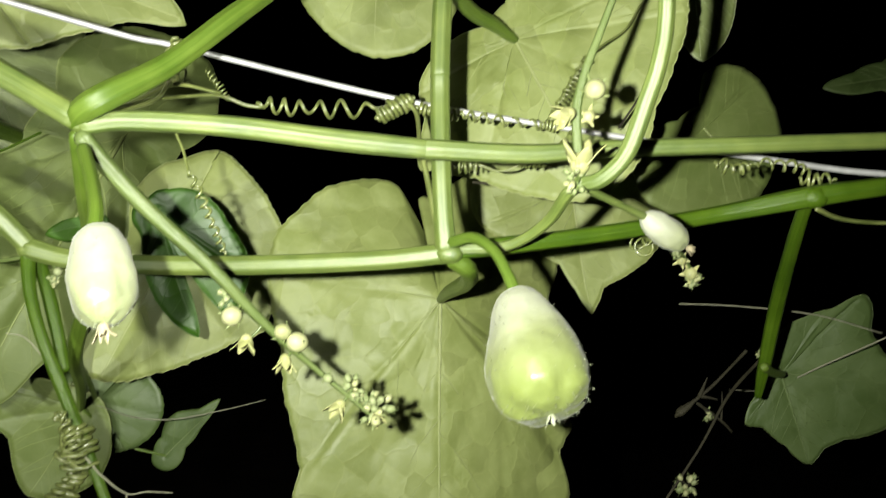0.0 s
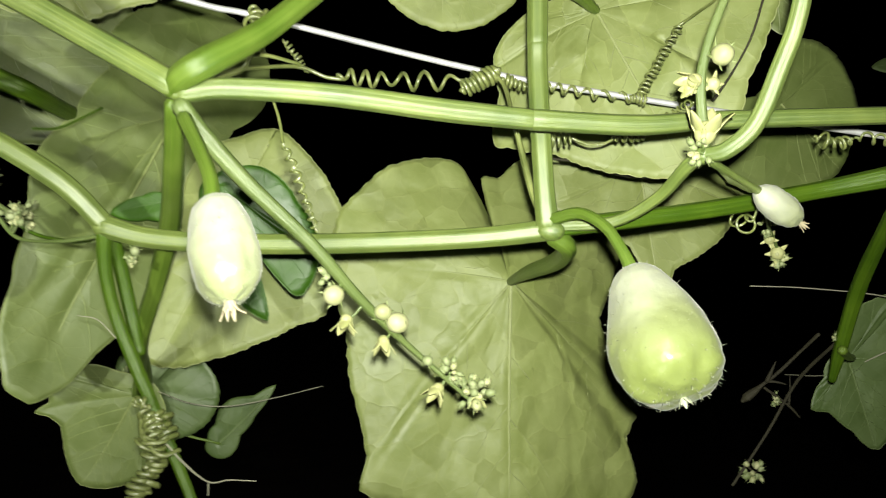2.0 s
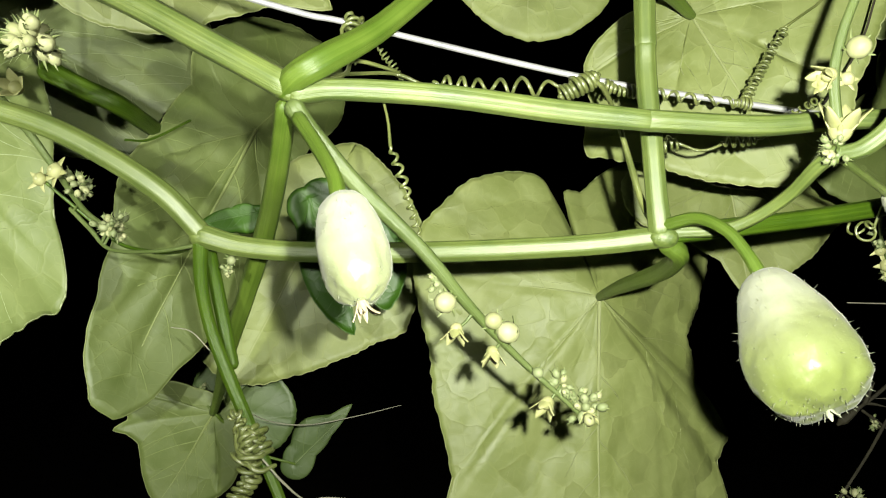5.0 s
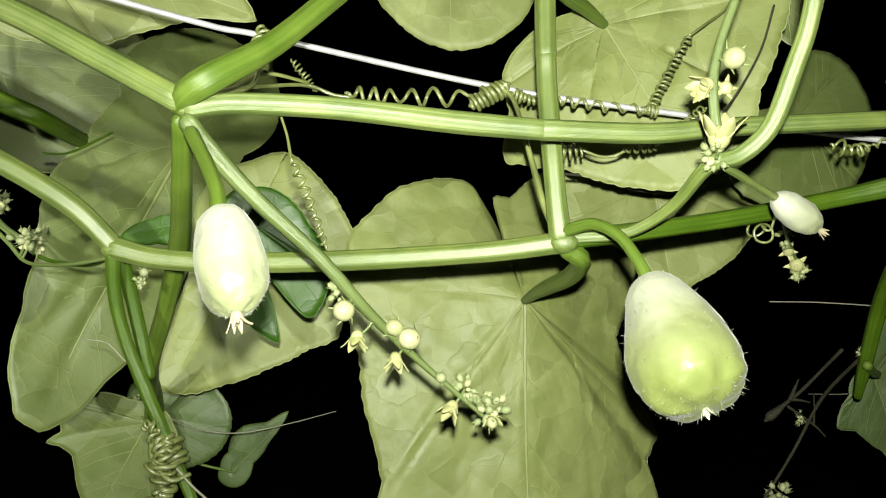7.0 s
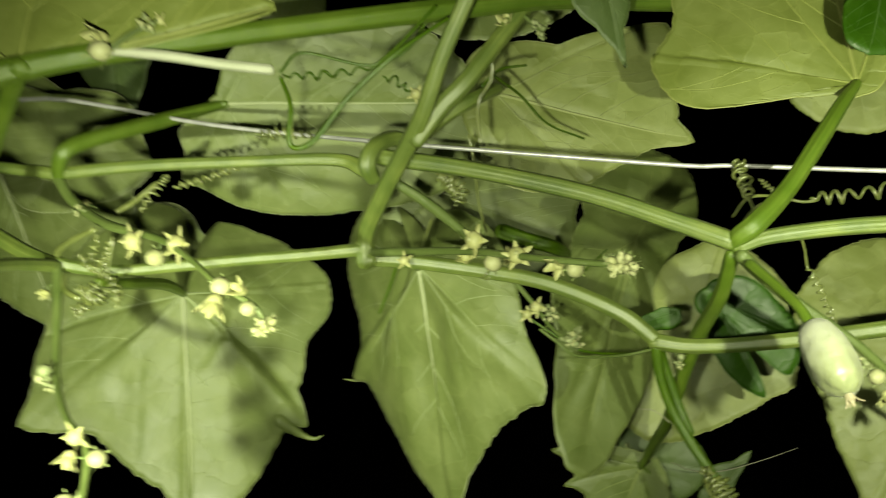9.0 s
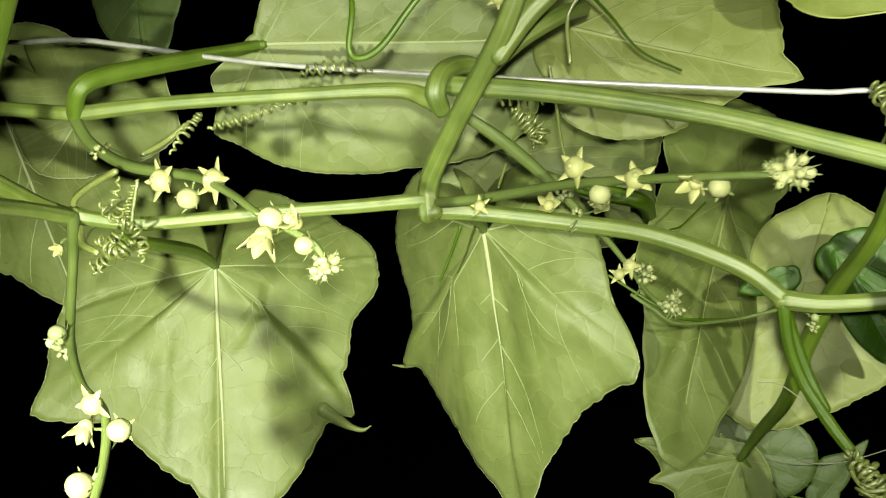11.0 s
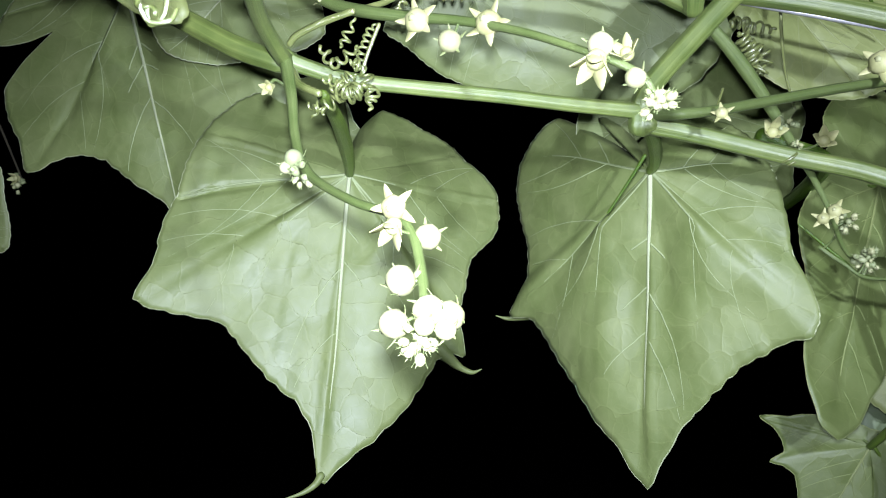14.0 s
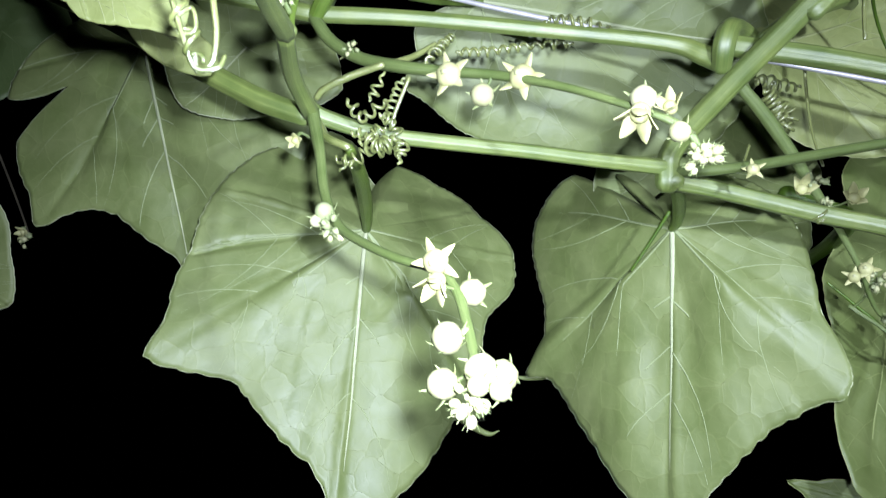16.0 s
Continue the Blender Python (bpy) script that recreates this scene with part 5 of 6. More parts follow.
leaf((-0.7489, 0.1002, 1.5909), (0.6638, 0.4537, -0.5945), (0.43, -0.882, -0.193),
     [(-129, 4.5), (-94, 5.2), (-70, 5.2), (-35, 4.8), (-0, 5.9), (7, 5.5), (37, 5.9), (80, 4.5), (164, 3.5)],
     [0, 37], "green",
     label="green leaf edge hanging at the edge of the dark")
leaf((-0.3659, 0.1267, 1.6758), (0.8418, 0.5164, -0.157), (0.3906, -0.7836, -0.4832),
     [(-129, 0.7), (-96, 1.4), (-73, 3.5), (-44, 7.0), (-24, 11.6), (-9, 14.2), (1, 15.2), (11, 15.0), (23, 14.3), (33, 12.2), (44, 10.0), (64, 8.0), (84, 6.8), (110, 5.7), (125, 5.7), (133, 4.1), (152, 3.4), (165, 1.3)],
     [0, 126, 64, -60], "green", cup=-0.006, vein_size=1.0,
     petiole=[(-0.4027, 0.0379, 1.6373, 0.00363), (-0.3947, 0.0335, 1.6423, 0.00356), (-0.3890, 0.0338, 1.6469, 0.00377), (-0.3864, 0.0437, 1.6520, 0.00410), (-0.3812, 0.0686, 1.6594, 0.00409), (-0.3765, 0.0977, 1.6678, 0.00382), (-0.3692, 0.1216, 1.6746, 0.00286), (-0.3646, 0.1297, 1.6763, 0.00130)],
     label="large green leaf lying along behind the vine")
leaf((-0.5109, 0.1229, 1.6855), (-0.5897, -0.3708, -0.7175), (0.519, -0.8546, 0.0152),
     [(-165, 5.1), (-132, 5.1), (-108, 6.0), (-91, 5.3), (-60, 4.3), (-24, 4.5), (0, 5.0), (30, 4.7), (56, 5.0), (86, 6.1), (89, 3.8), (102, 5.7), (128, 3.8), (166, 4.3)],
     [0, 90, -152, -103], "green", vein_size=0.9,
     label="green leaf in the shade behind the curled petiole")
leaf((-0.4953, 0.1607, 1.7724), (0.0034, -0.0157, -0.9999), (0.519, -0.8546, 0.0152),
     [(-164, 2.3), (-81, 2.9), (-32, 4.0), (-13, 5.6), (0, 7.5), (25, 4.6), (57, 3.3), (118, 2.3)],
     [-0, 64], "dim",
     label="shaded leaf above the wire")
leaf((-0.3625, -0.0646, 1.6289), (0.475, 0.1972, -0.8576), (0.5901, -0.7943, 0.1442),
     [(-119, 1.2), (-70, 2.0), (-38, 2.8), (-18, 3.7), (-6, 4.4), (0, 4.6), (9, 3.6), (20, 2.6), (50, 1.7), (106, 1.5), (162, 0.9)],
     [0, 47, -27], "dark",
     label="glossy bright-dark green young leaf at the vine joint")
leaf((-0.2863, -0.0526, 1.6446), (0.6788, 0.7144, 0.1697), (0.6612, -0.6953, 0.2817),
     [(-136, 5.0), (-127, 4.1), (-121, 1.1), (-117, 3.0), (-110, 9.2), (-88, 11.8), (-72, 8.8), (-61, 5.4), (-41, 4.6), (-21, 5.3), (-15, 8.3), (-6, 8.8), (2, 8.8), (6, 1.2), (39, 0.4), (96, 0.3), (168, 0.3)],
     [-0, -135, -64], "yellow", vein_size=1.3,
     label="large yellow-green leaf near the top shoot")
leaf((-0.284, 0.1072, 1.7418), (0.1098, 0.0356, -0.9933), (0.5679, -0.8224, 0.0333),
     [(-153, 2.0), (-71, 1.5), (-19, 3.2), (-4, 5.0), (11, 5.0), (32, 4.9), (51, 4.5), (76, 3.6), (136, 2.1)],
     [0, 56], "green",
     label="pale green leaf above the top shoot")
leaf((-0.2295, 0.1917, 1.7391), (-0.3542, -0.2808, -0.892), (0.5679, -0.8224, 0.0333),
     [(-177, 2.2), (-115, 5.9), (-89, 8.0), (-68, 7.1), (-38, 5.9), (-0, 5.4), (19, 4.6), (38, 3.4), (95, 2.1)],
     [-0, -70], "green",
     label="pale green leaf behind the crossing shoots")
leaf((-0.1347, 0.1342, 1.6815), (-0.0031, 0.1064, -0.9943), (0.6272, -0.7742, -0.0848),
     [(-90, 1.1), (-31, 1.9), (-4, 3.6), (-0, 5.3), (3, 4.4), (16, 3.4), (41, 2.7), (68, 1.4), (177, 0.8)],
     [-0, 39], "dim", wave=0.002,
     label="small grey-green leaf with a hooked tip")
leaf((-0.5043, 0.1715, 1.6314), (0.7177, 0.475, -0.5092), (0.5679, -0.8224, 0.0333),
     [(-92, 1.4), (-35, 3.1), (-12, 3.9), (-0, 5.5), (9, 8.3), (36, 6.8), (66, 6.4), (103, 5.5), (143, 4.0), (180, 2.7)],
     [-0, 83], "green",
     label="green leaf tucked behind a large pointed leaf")
leaf((-0.3088, 0.2540, 1.6135), (0.7158, 0.4735, -0.5132), (0.5679, -0.8224, 0.0333),
     [(-175, 3.1), (-109, 2.9), (-75, 6.0), (-48, 9.4), (-28, 10.4), (-11, 9.8), (2, 10.5), (15, 9.6), (38, 7.3), (71, 6.1), (110, 5.2), (144, 4.0)],
     [-0, 113], "green",
     label="green leaf behind the star flowers")
leaf((-0.4411, -0.0282, 1.6245), (0.6889, 0.3568, -0.6309), (0.5048, -0.8609, 0.0643),
     [(-130, 0.7), (-35, 1.5), (-16, 2.9), (-10, 3.9), (-4, 4.4), (-0, 4.4), (5, 4.3), (35, 0.9), (105, 0.8), (160, 0.9)],
     [-0], "pale", wave=0.002,
     label="pale young leaf tucked under the vine joint")
leaf((-0.4041, -0.077, 1.6019), (0.7393, 0.3667, -0.5648), (0.4462, -0.8949, 0.003),
     [(-151, 0.8), (-87, 1.5), (-44, 2.5), (-20, 3.4), (-6, 3.8), (1, 3.9), (7, 3.0), (18, 2.3), (42, 1.6), (54, 1.1), (110, 0.6)],
     [0, 36], "pale", wave=0.003,
     label="pale crinkled leaf hanging over the vine")
tendril("springy pale tendril wound onto the wire",
        [tube([(-0.0981, 0.1202, 1.5413, 0.00072), (-0.0993, 0.1467, 1.5506, 0.00071), (-0.0968, 0.1778, 1.5572, 0.00070), (-0.0885, 0.1926, 1.5592, 0.00073), (-0.0804, 0.1971, 1.5559, 0.00074), (-0.0749, 0.1992, 1.5550, 0.00074)], 6, 7, 0.0),
         coil([(-0.0761, 0.1990, 1.5565, 0.00074), (-0.0580, 0.2033, 1.5544, 0.00075), (-0.0290, 0.2107, 1.5539, 0.00075)], 6.5, 0.00265, ragged=0.32),
         coil([(-0.0308, 0.2103, 1.5501, 0.00086), (-0.0237, 0.2117, 1.5536, 0.00096), (-0.0163, 0.2142, 1.5578, 0.00097)], 9, 0.00300),
         coil([(-0.0155, 0.2153, 1.5547, 0.00076), (-0.0071, 0.2178, 1.5517, 0.00076), (0.0045, 0.2200, 1.5507, 0.00065), (0.0363, 0.2268, 1.5456, 0.00065)], 16, 0.00173),
         tube([(-0.0183, 0.2128, 1.5566, 0.00086), (-0.0139, 0.2084, 1.5503, 0.00095), (-0.0100, 0.1936, 1.5378, 0.00090), (-0.0063, 0.1889, 1.5232, 0.00118), (-0.0027, 0.1841, 1.5092, 0.00125), (0.0010, 0.1796, 1.5014, 0.00133)], 6, 7, 0.0)])
tendril("tight coil of tendril round the wire",
        [coil([(-0.1069, 0.1937, 1.5802, 0.00074), (-0.1044, 0.1942, 1.5784, 0.00085), (-0.1011, 0.1947, 1.5770, 0.00074)], 5, 0.00255),
         tube([(-0.1045, 0.1931, 1.5767, 0.00063), (-0.1031, 0.1942, 1.5694, 0.00053), (-0.1040, 0.1929, 1.5640, 0.00053)], 6, 7, 0.0),
         coil([(-0.0969, 0.1985, 1.5708, 0.00038), (-0.0919, 0.1992, 1.5642, 0.00038), (-0.0879, 0.1998, 1.5582, 0.00038)], 9, 0.00107)])
tendril("thin spring tendril slanting over the pale leaf",
        [coil([(0.0365, 0.2279, 1.5463, 0.00054), (0.0447, 0.2318, 1.5605, 0.00055), (0.0534, 0.2347, 1.5753, 0.00055)], 17, 0.00153),
         tube([(0.0534, 0.2347, 1.5753, 0.00055), (0.0599, 0.2381, 1.5799, 0.00055), (0.0687, 0.2450, 1.5869, 0.00056), (0.0756, 0.2516, 1.5983, 0.00057)], 6, 7, 0.0),
         coil([(0.0332, 0.2263, 1.5470, 0.00065), (0.0395, 0.2274, 1.5454, 0.00065)], 5, 0.00217)])
tendril("knotted tendril trailing under the upper vine",
        [coil([(0.0013, 0.2006, 1.5301, 0.00051), (0.0063, 0.2015, 1.5295, 0.00061), (0.0113, 0.2025, 1.5297, 0.00051)], 5, 0.00244),
         tube([(0.0113, 0.2025, 1.5297, 0.00061), (0.0172, 0.2035, 1.5274, 0.00051), (0.0222, 0.2045, 1.5278, 0.00051), (0.0263, 0.2053, 1.5296, 0.00061)], 6, 7, 0.0),
         coil([(0.0252, 0.2040, 1.5296, 0.00051), (0.0321, 0.2033, 1.5297, 0.00050), (0.0369, 0.2022, 1.5301, 0.00050)], 5, 0.00181),
         coil([(0.0367, 0.2001, 1.5299, 0.00040), (0.0436, 0.1832, 1.5358, 0.00037), (0.0473, 0.1585, 1.5362, 0.00034)], 9, 0.00110)])
tendril("dark dry thread below the vine",
        [tube([(0.0027, 0.2465, 1.5248, 0.00059), (0.0166, 0.2542, 1.5229, 0.00072), (0.0308, 0.2618, 1.5177, 0.00073), (0.0479, 0.2700, 1.5154, 0.00062)], 6, 7, 0.0),
         tube([(0.0839, 0.2325, 1.5832, 0.00043), (0.0791, 0.2312, 1.5684, 0.00043), (0.0723, 0.2297, 1.5558, 0.00043), (0.0645, 0.2280, 1.5444, 0.00054)], 6, 7, 0.0)], skin=BROWN)
tendril("zigzag tendril hanging from the upper vine",
        [tube([(-0.0769, 0.1353, 1.5395, 0.00042), (-0.0772, 0.1403, 1.5342, 0.00043), (-0.0781, 0.1450, 1.5278, 0.00053)], 6, 7, 0.0),
         coil([(-0.0781, 0.1450, 1.5278, 0.00053), (-0.0760, 0.1503, 1.5174, 0.00054), (-0.0745, 0.1554, 1.5075, 0.00055), (-0.0735, 0.1605, 1.4991, 0.00046)], 9, 0.00108)])
tendril("thick tendril wound in rings round the hanging shoot",
        [coil([(-0.1390, 0.1672, 1.4358, 0.00110), (-0.1352, 0.1658, 1.4298, 0.00119), (-0.1319, 0.1642, 1.4234, 0.00108)], 6, (0.0031, 0.0036)),
         coil([(-0.1355, 0.1635, 1.4206, 0.00118), (-0.1381, 0.1618, 1.4141, 0.00118), (-0.1401, 0.1562, 1.4073, 0.00116)], 6, 0.0026),
         tube([(-0.1422, 0.1646, 1.4351, 0.00109), (-0.1388, 0.1590, 1.4288, 0.00097), (-0.1312, 0.1562, 1.4229, 0.00096), (-0.1266, 0.1611, 1.4234, 0.00087)], 6, 7, 0.0),
         coil([(-0.1408, 0.1640, 1.4380, 0.00085), (-0.1370, 0.1612, 1.4330, 0.00085), (-0.1345, 0.1600, 1.4270, 0.00085), (-0.1365, 0.1590, 1.4200, 0.00085)], 9, (0.0022, 0.0034), ragged=0.6),
         coil([(-0.1330, 0.1620, 1.4345, 0.00070), (-0.1360, 0.1598, 1.4300, 0.00070), (-0.1395, 0.1585, 1.4255, 0.00070)], 5, 0.0027, ragged=0.7),
         coil([(-0.1375, 0.1590, 1.4180, 0.00095), (-0.1400, 0.1560, 1.4110, 0.00095), (-0.1425, 0.1540, 1.4040, 0.00090)], 7, (0.0030, 0.0028), ragged=0.5),
         coil([(-0.1425, 0.1600, 1.4400, 0.00060), (-0.1395, 0.1590, 1.4410, 0.00060), (-0.1365, 0.1600, 1.4385, 0.00060)], 3, 0.0022, ragged=0.6)])
tendril("curl of tendril at the outer vine joint",
        [coil([(0.0682, 0.2124, 1.5003, 0.00051), (0.0710, 0.2078, 1.4971, 0.00050), (0.0739, 0.2033, 1.4990, 0.00049)], 2.5, 0.00320),
         tube([(0.0746, 0.2065, 1.4990, 0.00050), (0.0763, 0.2049, 1.5048, 0.00049), (0.0775, 0.2011, 1.5096, 0.00049)], 6, 7, 0.0)])
tendril("tendril knotted on the wire beyond the curved shoot",
        [coil([(0.1009, 0.2270, 1.5291, 0.00055), (0.1085, 0.2282, 1.5262, 0.00066), (0.1153, 0.2305, 1.5279, 0.00056)], 5, 0.00244),
         coil([(0.1166, 0.2318, 1.5284, 0.00056), (0.1314, 0.2363, 1.5270, 0.00056), (0.1405, 0.2388, 1.5235, 0.00056)], 6, 0.00179),
         coil([(0.1325, 0.2281, 1.5222, 0.00066), (0.1380, 0.2260, 1.5209, 0.00065), (0.1452, 0.2262, 1.5211, 0.00054)], 4, 0.00260),
         tube([(0.1385, 0.2276, 1.5101, 0.00098), (0.1497, 0.2344, 1.5058, 0.00089), (0.1686, 0.2427, 1.5037, 0.00079), (0.1889, 0.2514, 1.5043, 0.00069)], 6, 7, 0.0)])
tendril("pale dry hair-thin thread in the gap",
        [tube([(-0.1793, 0.2408, 1.4237, 0.00022), (-0.1741, 0.2619, 1.4126, 0.00030), (-0.1599, 0.2746, 1.4083, 0.00031), (-0.1389, 0.2888, 1.4099, 0.00024), (-0.1209, 0.3024, 1.4124, 0.00016)], 6, 7, 0.0),
         tube([(-0.1705, 0.1723, 1.4692, 0.00018), (-0.1622, 0.1717, 1.4677, 0.00023), (-0.1548, 0.1709, 1.4611, 0.00022)], 6, 7, 0.0),
         tube([(0.1000, 0.3352, 1.4603, 0.00033), (0.1286, 0.3401, 1.4585, 0.00033), (0.1699, 0.3471, 1.4530, 0.00033), (0.2053, 0.3528, 1.4423, 0.00026)], 6, 7, 0.0),
         tube([(0.1432, 0.4409, 1.3907, 0.00041), (0.1573, 0.3931, 1.4019, 0.00037), (0.1784, 0.3673, 1.4209, 0.00044), (0.2076, 0.3530, 1.4399, 0.00042)], 6, 7, 0.0)], skin=DRY)
tendril("thin dark twigs in the gap below the fruit",
        [tube([(0.0996, 0.3530, 1.3953, 0.0010), (0.1020, 0.3530, 1.3975, 0.0026), (0.1062, 0.3530, 1.4010, 0.0020), (0.1098, 0.3530, 1.4043, 0.0011), (0.1177, 0.3500, 1.4123, 0.0010), (0.1263, 0.3450, 1.4235, 0.0008), (0.1332, 0.3350, 1.4352, 0.0010)], 6, 8, 0.15, 3),
         tube([(0.1109, 0.3520, 1.4030, 0.0008), (0.1239, 0.3550, 1.3927, 0.0007), (0.1300, 0.3570, 1.3860, 0.0004)], 6, 7, 0.0),
         tube([(0.1239, 0.3550, 1.3927, 0.0006), (0.1245, 0.3550, 1.4010, 0.0005), (0.1243, 0.3545, 1.4090, 0.0003)], 6, 6, 0.0),
         tube([(0.1120, 0.3515, 1.4070, 0.0014), (0.1140, 0.3500, 1.4130, 0.0009), (0.1158, 0.3490, 1.4180, 0.0003)], 6, 7, 0.0),
         tube([(0.1120, 0.3515, 1.4070, 0.0010), (0.1170, 0.3510, 1.4065, 0.0007), (0.1215, 0.3505, 1.4055, 0.0003)], 6, 7, 0.0)], skin=BROWN)
tendril("thin pale twig sticking out below the wound tendril",
        [tube([(-0.1300, 0.1590, 1.4260, 0.00035), (-0.1238, 0.1600, 1.4185, 0.00045), (-0.1180, 0.1650, 1.4108, 0.00035), (-0.1115, 0.1680, 1.4107, 0.00028), (-0.1024, 0.1700, 1.4099, 0.0002)], 6, 7, 0.0),
         tube([(-0.1180, 0.1650, 1.4108, 0.0003), (-0.1185, 0.1650, 1.4060, 0.0003)], 6, 7, 0.0)], skin=DRY)
tendril("tangled knot of tendrils over the vine",
        [coil([(-0.3819, 0.0281, 1.5937, 0.00068), (-0.3758, 0.0293, 1.5857, 0.00067), (-0.3659, 0.0294, 1.5905, 0.00066)], 5, 0.0021),
         coil([(-0.3718, 0.0195, 1.5727, 0.00075), (-0.3649, 0.0213, 1.5705, 0.00075), (-0.3590, 0.0244, 1.5725, 0.00085)], 4.5, 0.0036),
         coil([(-0.3683, 0.0179, 1.5736, 0.00064), (-0.3630, 0.0191, 1.5693, 0.00063), (-0.3599, 0.0218, 1.5711, 0.00080)], 6, 0.0024),
         coil([(-0.3741, 0.0177, 1.5762, 0.00054), (-0.3672, 0.0196, 1.5740, 0.00053), (-0.3621, 0.0220, 1.5766, 0.00053)], 5, 0.00192),
         coil([(-0.3748, 0.0192, 1.5633, 0.00054), (-0.3762, 0.0179, 1.5663, 0.00054), (-0.3798, 0.0188, 1.5630, 0.00054)], 2.5, 0.00215),
         coil([(-0.3598, 0.0259, 1.5667, 0.00064), (-0.3582, 0.0275, 1.5699, 0.00064), (-0.3604, 0.0271, 1.5643, 0.00064)], 2.5, 0.00257),
         coil([(-0.3577, 0.0296, 1.5973, 0.00054), (-0.3607, 0.0276, 1.5914, 0.00054), (-0.3625, 0.0264, 1.5849, 0.00054), (-0.3644, 0.0249, 1.5795, 0.00054)], 8, 0.00152),
         coil([(-0.3823, 0.0199, 1.5691, 0.00054), (-0.3762, 0.0214, 1.5670, 0.00054), (-0.3702, 0.0232, 1.5694, 0.00054)], 3.5, 0.00303),
         coil([(-0.3646, 0.0221, 1.5825, 0.00064), (-0.3613, 0.0269, 1.5781, 0.00065), (-0.3615, 0.0305, 1.5685, 0.00080)], 5, 0.0021),
         tube([(-0.3924, 0.0232, 1.5952, 0.00135), (-0.3883, 0.0228, 1.5977, 0.00146), (-0.3772, 0.0240, 1.6007, 0.00144), (-0.3645, 0.0250, 1.6023, 0.00131)], 6, 7, 0.0),
         tube([(-0.3926, 0.0246, 1.5850, 0.00181), (-0.3859, 0.0202, 1.5771, 0.00176), (-0.3773, 0.0200, 1.5719, 0.00152)], 6, 7, 0.0),
         coil([(-0.3640, 0.0257, 1.5996, 0.00054), (-0.3677, 0.0257, 1.5937, 0.00055), (-0.3703, 0.0248, 1.5896, 0.00055)], 3, 0.00175),
         tube([(-0.3541, 0.0261, 1.5952, 0.00075), (-0.3602, 0.0265, 1.5844, 0.00076), (-0.3629, 0.0271, 1.5784, 0.00087)], 6, 7, 0.0)])
tendril("kinked tendril strung between the vines",
        [tube([(-0.3699, 0.0437, 1.6120, 0.00128), (-0.3662, 0.0531, 1.6172, 0.00130), (-0.3597, 0.0604, 1.6238, 0.00120)], 6, 7, 0.0),
         coil([(-0.3600, 0.0495, 1.6101, 0.00058), (-0.3564, 0.0601, 1.6224, 0.00072), (-0.3528, 0.0637, 1.6273, 0.00060)], 8, 0.0016),
         coil([(-0.3531, 0.0668, 1.6211, 0.00072), (-0.3427, 0.0769, 1.6232, 0.00073), (-0.3290, 0.0875, 1.6262, 0.00074), (-0.3131, 0.0996, 1.6285, 0.00075)], 11, 0.00172),
         coil([(-0.3265, 0.1037, 1.6438, 0.00077), (-0.3130, 0.1113, 1.6434, 0.00077), (-0.2971, 0.1187, 1.6374, 0.00077)], 8, 0.00205)])
tendril("bundle of tendrils hanging at the crossing",
        [coil([(-0.2425, 0.1420, 1.6060, 0.00080), (-0.2395, 0.1460, 1.6000, 0.00080), (-0.2370, 0.1490, 1.5920, 0.00080)], 7, 0.0028, ragged=0.5),
         coil([(-0.2450, 0.1368, 1.6099, 0.00080), (-0.2373, 0.1436, 1.6082, 0.00062), (-0.2280, 0.1501, 1.6072, 0.00062)], 6, 0.00248),
         coil([(-0.2412, 0.1455, 1.6043, 0.00063), (-0.2386, 0.1503, 1.5969, 0.00063), (-0.2355, 0.1532, 1.5889, 0.00078)], 6, 0.0030),
         coil([(-0.2370, 0.1481, 1.6026, 0.00063), (-0.2332, 0.1490, 1.5954, 0.00062), (-0.2394, 0.1489, 1.5878, 0.00078)], 5, 0.0032),
         tube([(-0.2251, 0.1518, 1.6224, 0.00075), (-0.2261, 0.1538, 1.6050, 0.00075), (-0.2260, 0.1508, 1.5864, 0.00062), (-0.2238, 0.1485, 1.5705, 0.00061)], 6, 7, 0.0),
         tube([(-0.2511, 0.1430, 1.5830, 0.00063), (-0.2542, 0.1371, 1.5726, 0.00062)], 6, 7, 0.0),
         tube([(-0.1867, 0.1147, 1.6534, 0.00095), (-0.1913, 0.1188, 1.6384, 0.00096), (-0.2007, 0.1194, 1.6286, 0.00084), (-0.2034, 0.1190, 1.6106, 0.00084)], 6, 7, 0.0)])
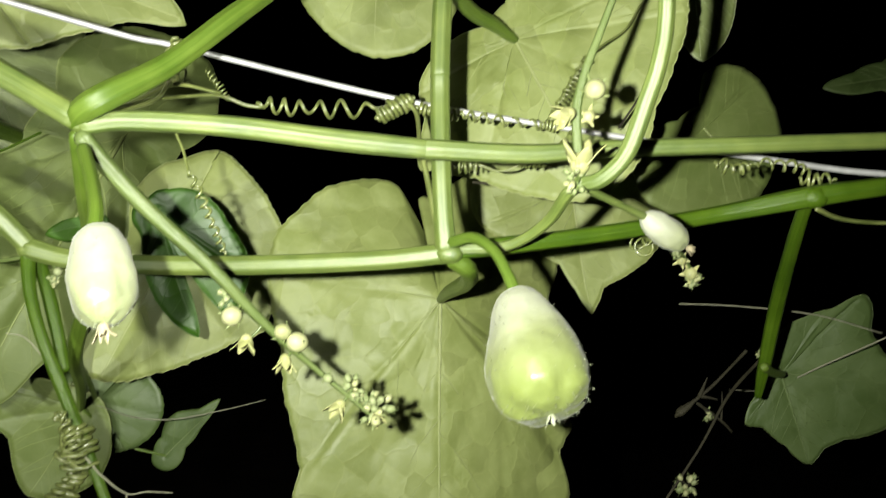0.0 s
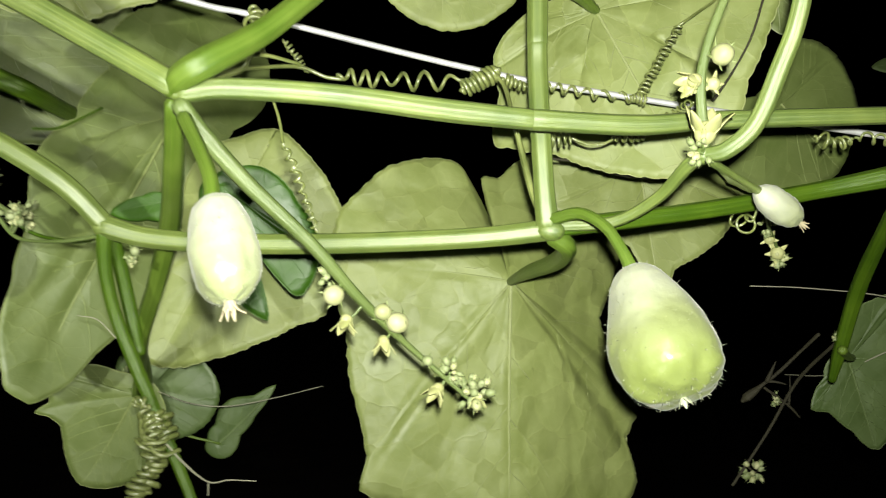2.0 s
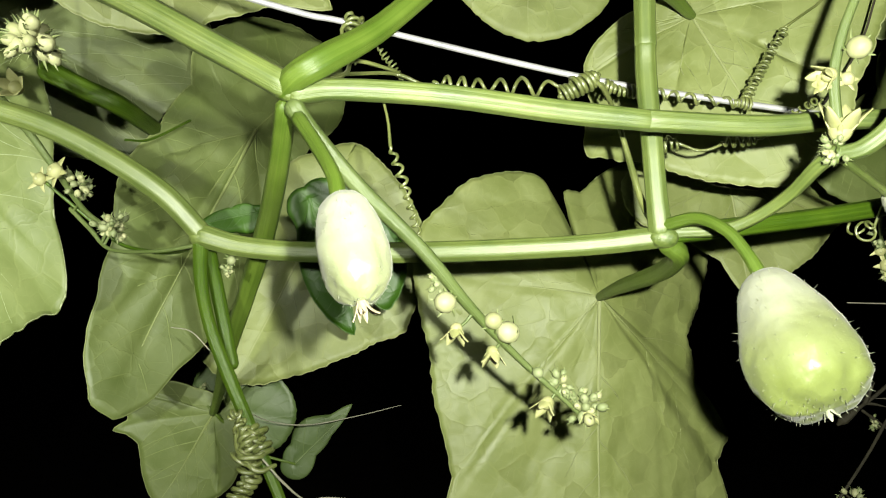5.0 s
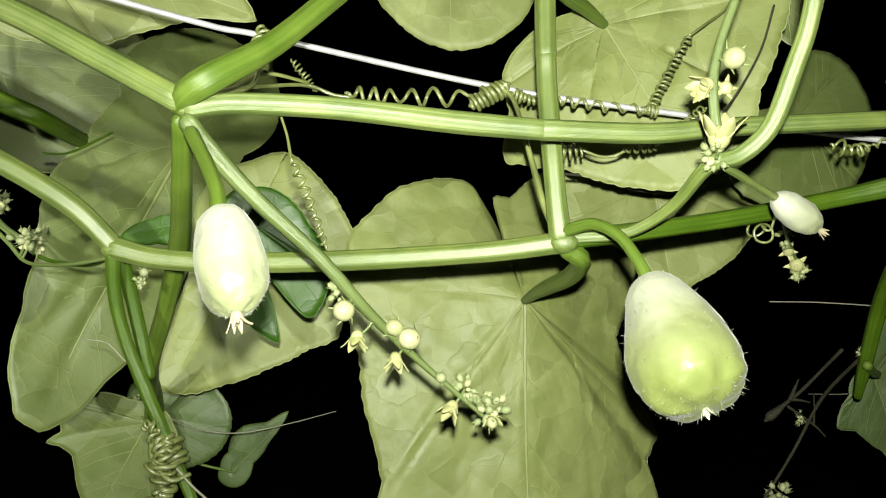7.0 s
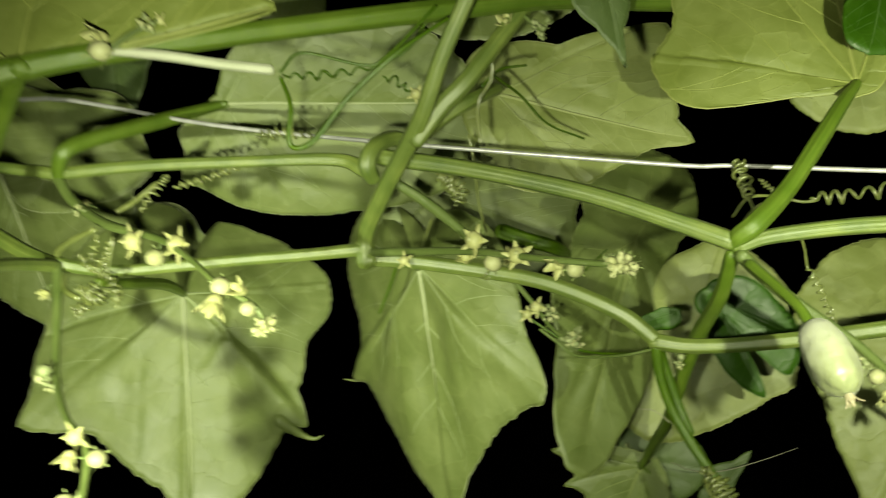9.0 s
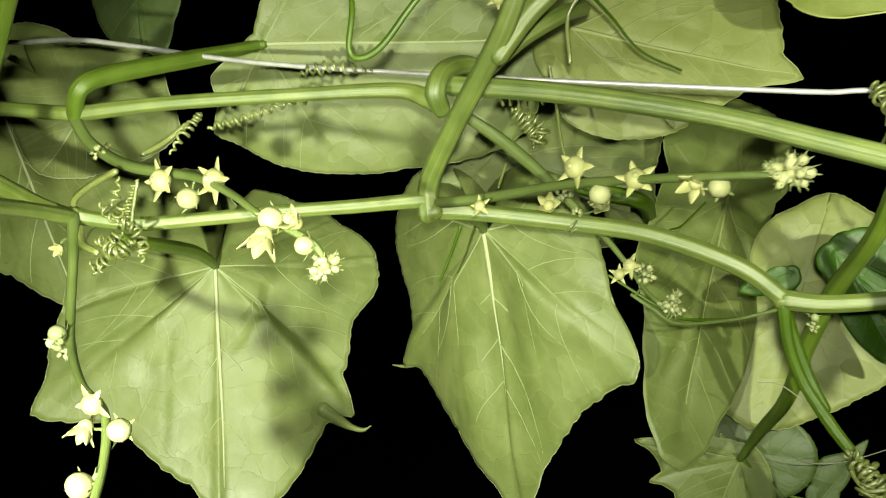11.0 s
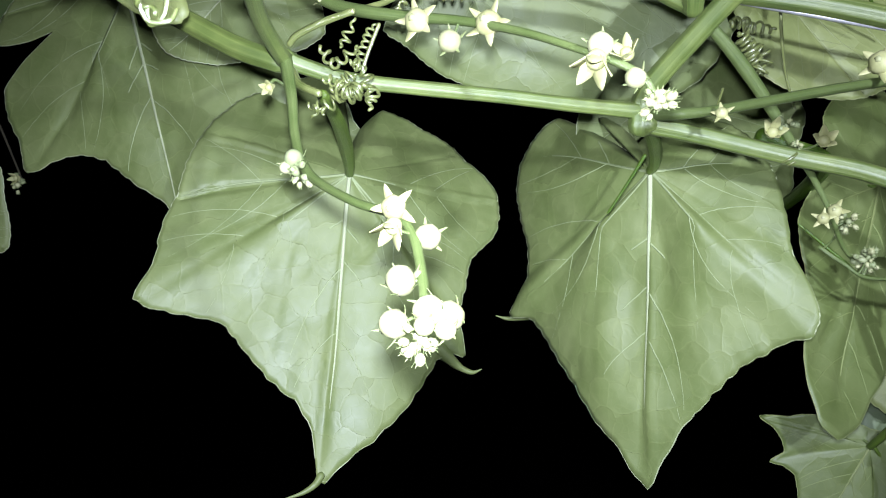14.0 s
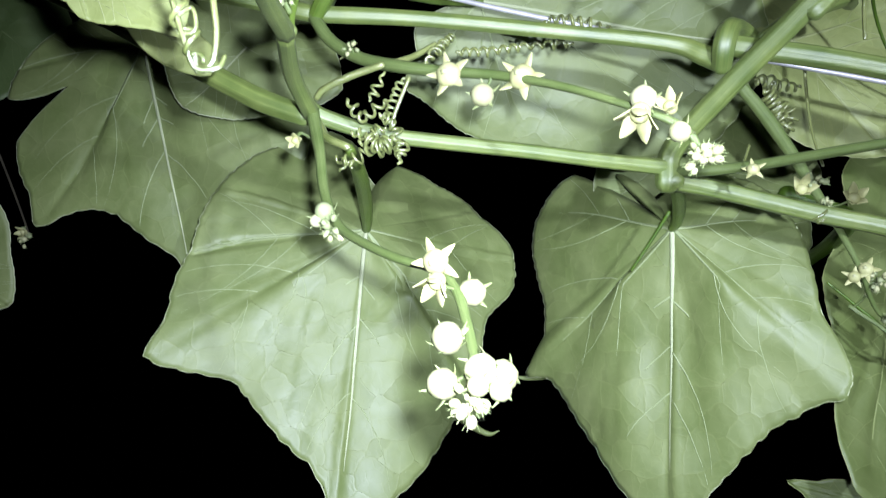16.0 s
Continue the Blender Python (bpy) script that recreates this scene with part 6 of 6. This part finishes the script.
tendril("long thin dark tendrils arching over the leaf",
        [tube([(-0.1966, 0.1330, 1.6431, 0.00071), (-0.1953, 0.1584, 1.6359, 0.00075), (-0.1901, 0.1750, 1.6213, 0.00061), (-0.1790, 0.1950, 1.6119, 0.00063)], 6, 7, 0.0),
         tube([(-0.1827, 0.1420, 1.6453, 0.00057), (-0.1915, 0.1303, 1.6440, 0.00071), (-0.1978, 0.1207, 1.6364, 0.00070)], 6, 7, 0.0),
         tube([(-0.1855, 0.0734, 1.6550, 0.00086), (-0.2019, 0.0574, 1.6433, 0.00097), (-0.2247, 0.0494, 1.6297, 0.00111), (-0.2415, 0.0454, 1.6165, 0.00125), (-0.2498, 0.0425, 1.6141, 0.00113), (-0.2522, 0.0406, 1.6181, 0.00113), (-0.2447, 0.0363, 1.6299, 0.00099), (-0.2364, 0.0231, 1.6376, 0.00083)], 6, 7, 0.0),
         tube([(-0.1909, 0.0752, 1.6625, 0.00075), (-0.2091, 0.0587, 1.6434, 0.00074), (-0.2178, 0.0530, 1.6419, 0.00062), (-0.2370, 0.0397, 1.6507, 0.00062), (-0.2425, 0.0307, 1.6428, 0.00061)], 6, 7, 0.0),
         coil([(-0.2417, 0.0313, 1.6413, 0.00049), (-0.2308, 0.0446, 1.6402, 0.00062), (-0.2147, 0.0611, 1.6417, 0.00050)], 6, 0.00148),
         coil([(-0.2246, 0.0785, 1.6427, 0.00053), (-0.2199, 0.0843, 1.6389, 0.00053), (-0.2153, 0.0853, 1.6334, 0.00053)], 3, 0.00238),
         tube([(-0.1864, 0.0889, 1.6792, 0.00077), (-0.2008, 0.0922, 1.6691, 0.00079), (-0.2159, 0.0893, 1.6547, 0.00080), (-0.2312, 0.0855, 1.6511, 0.00068)], 6, 7, 0.0)], skin=SHADE)
tendril("loops of pale tendril dangling over a broad leaf",
        [coil([(-0.3426, -0.1000, 1.5713, 0.00065), (-0.3420, -0.0979, 1.5631, 0.00065), (-0.3415, -0.0951, 1.5565, 0.00065), (-0.3408, -0.0916, 1.5526, 0.00060)], 3, (0.00237, 0.00166)),
         tube([(-0.3366, -0.0939, 1.5725, 0.00078), (-0.3372, -0.0927, 1.5655, 0.00078), (-0.3375, -0.0913, 1.5584, 0.00072), (-0.3391, -0.0908, 1.5525, 0.00066), (-0.3421, -0.0918, 1.5506, 0.00060), (-0.3415, -0.0933, 1.5534, 0.00060)], 6, 7, 0.0),
         tube([(-0.3436, -0.0979, 1.5648, 0.00071), (-0.3425, -0.0956, 1.5566, 0.00065), (-0.3418, -0.0929, 1.5511, 0.00060), (-0.3382, -0.0901, 1.5513, 0.00060), (-0.3372, -0.0890, 1.5540, 0.00054)], 6, 7, 0.0),
         tube([(-0.3435, -0.0971, 1.5613, 0.00053), (-0.3401, -0.0958, 1.5629, 0.00053), (-0.3402, -0.0948, 1.5582, 0.00053), (-0.3434, -0.0963, 1.5578, 0.00047)], 6, 7, 0.0)])
tendril("short thorn-like thread on the hanging leaf",
        [tube([(-0.2906, 0.1610, 1.5628, 0.00093), (-0.3000, 0.1641, 1.5519, 0.00080), (-0.3117, 0.1665, 1.5385, 0.00068)], 6, 7, 0.0)], skin=SHADE)
tendril("thin looped thread tying the raceme to the bend",
        [tube([(-0.1533, 0.1635, 1.5005, 0.00066), (-0.1659, 0.1743, 1.4968, 0.00070), (-0.1851, 0.1867, 1.4965, 0.00086), (-0.2037, 0.1932, 1.4997, 0.00077), (-0.2129, 0.1891, 1.5086, 0.00078), (-0.2281, 0.1817, 1.5249, 0.00065)], 6, 7, 0.0),
         tube([(-0.1862, 0.2186, 1.5511, 0.00054), (-0.1954, 0.2032, 1.5420, 0.00053), (-0.1983, 0.1902, 1.5405, 0.00051)], 6, 7, 0.0)], skin=SHADE)
tendril("thread ring round the lower vine",
        [coil([(-0.2297, 0.1468, 1.5516, 0.00061), (-0.2285, 0.1479, 1.5490, 0.00073), (-0.2278, 0.1487, 1.5465, 0.00061)], 2.5, 0.00387)])
tendril("tendril coil between wire and vine joint",
        [coil([(-0.1036, 0.1894, 1.5815, 0.00070), (-0.1019, 0.1830, 1.5709, 0.00083), (-0.0993, 0.1734, 1.5619, 0.00067)], 7, 0.00274),
         tube([(-0.0993, 0.1734, 1.5619, 0.00080), (-0.0962, 0.1581, 1.5534, 0.00077), (-0.0963, 0.1345, 1.5467, 0.00085)], 6, 7, 0.0),
         tube([(-0.0885, 0.1927, 1.5603, 0.00069), (-0.0999, 0.1790, 1.5620, 0.00081), (-0.1061, 0.1635, 1.5543, 0.00066)], 6, 7, 0.0)])
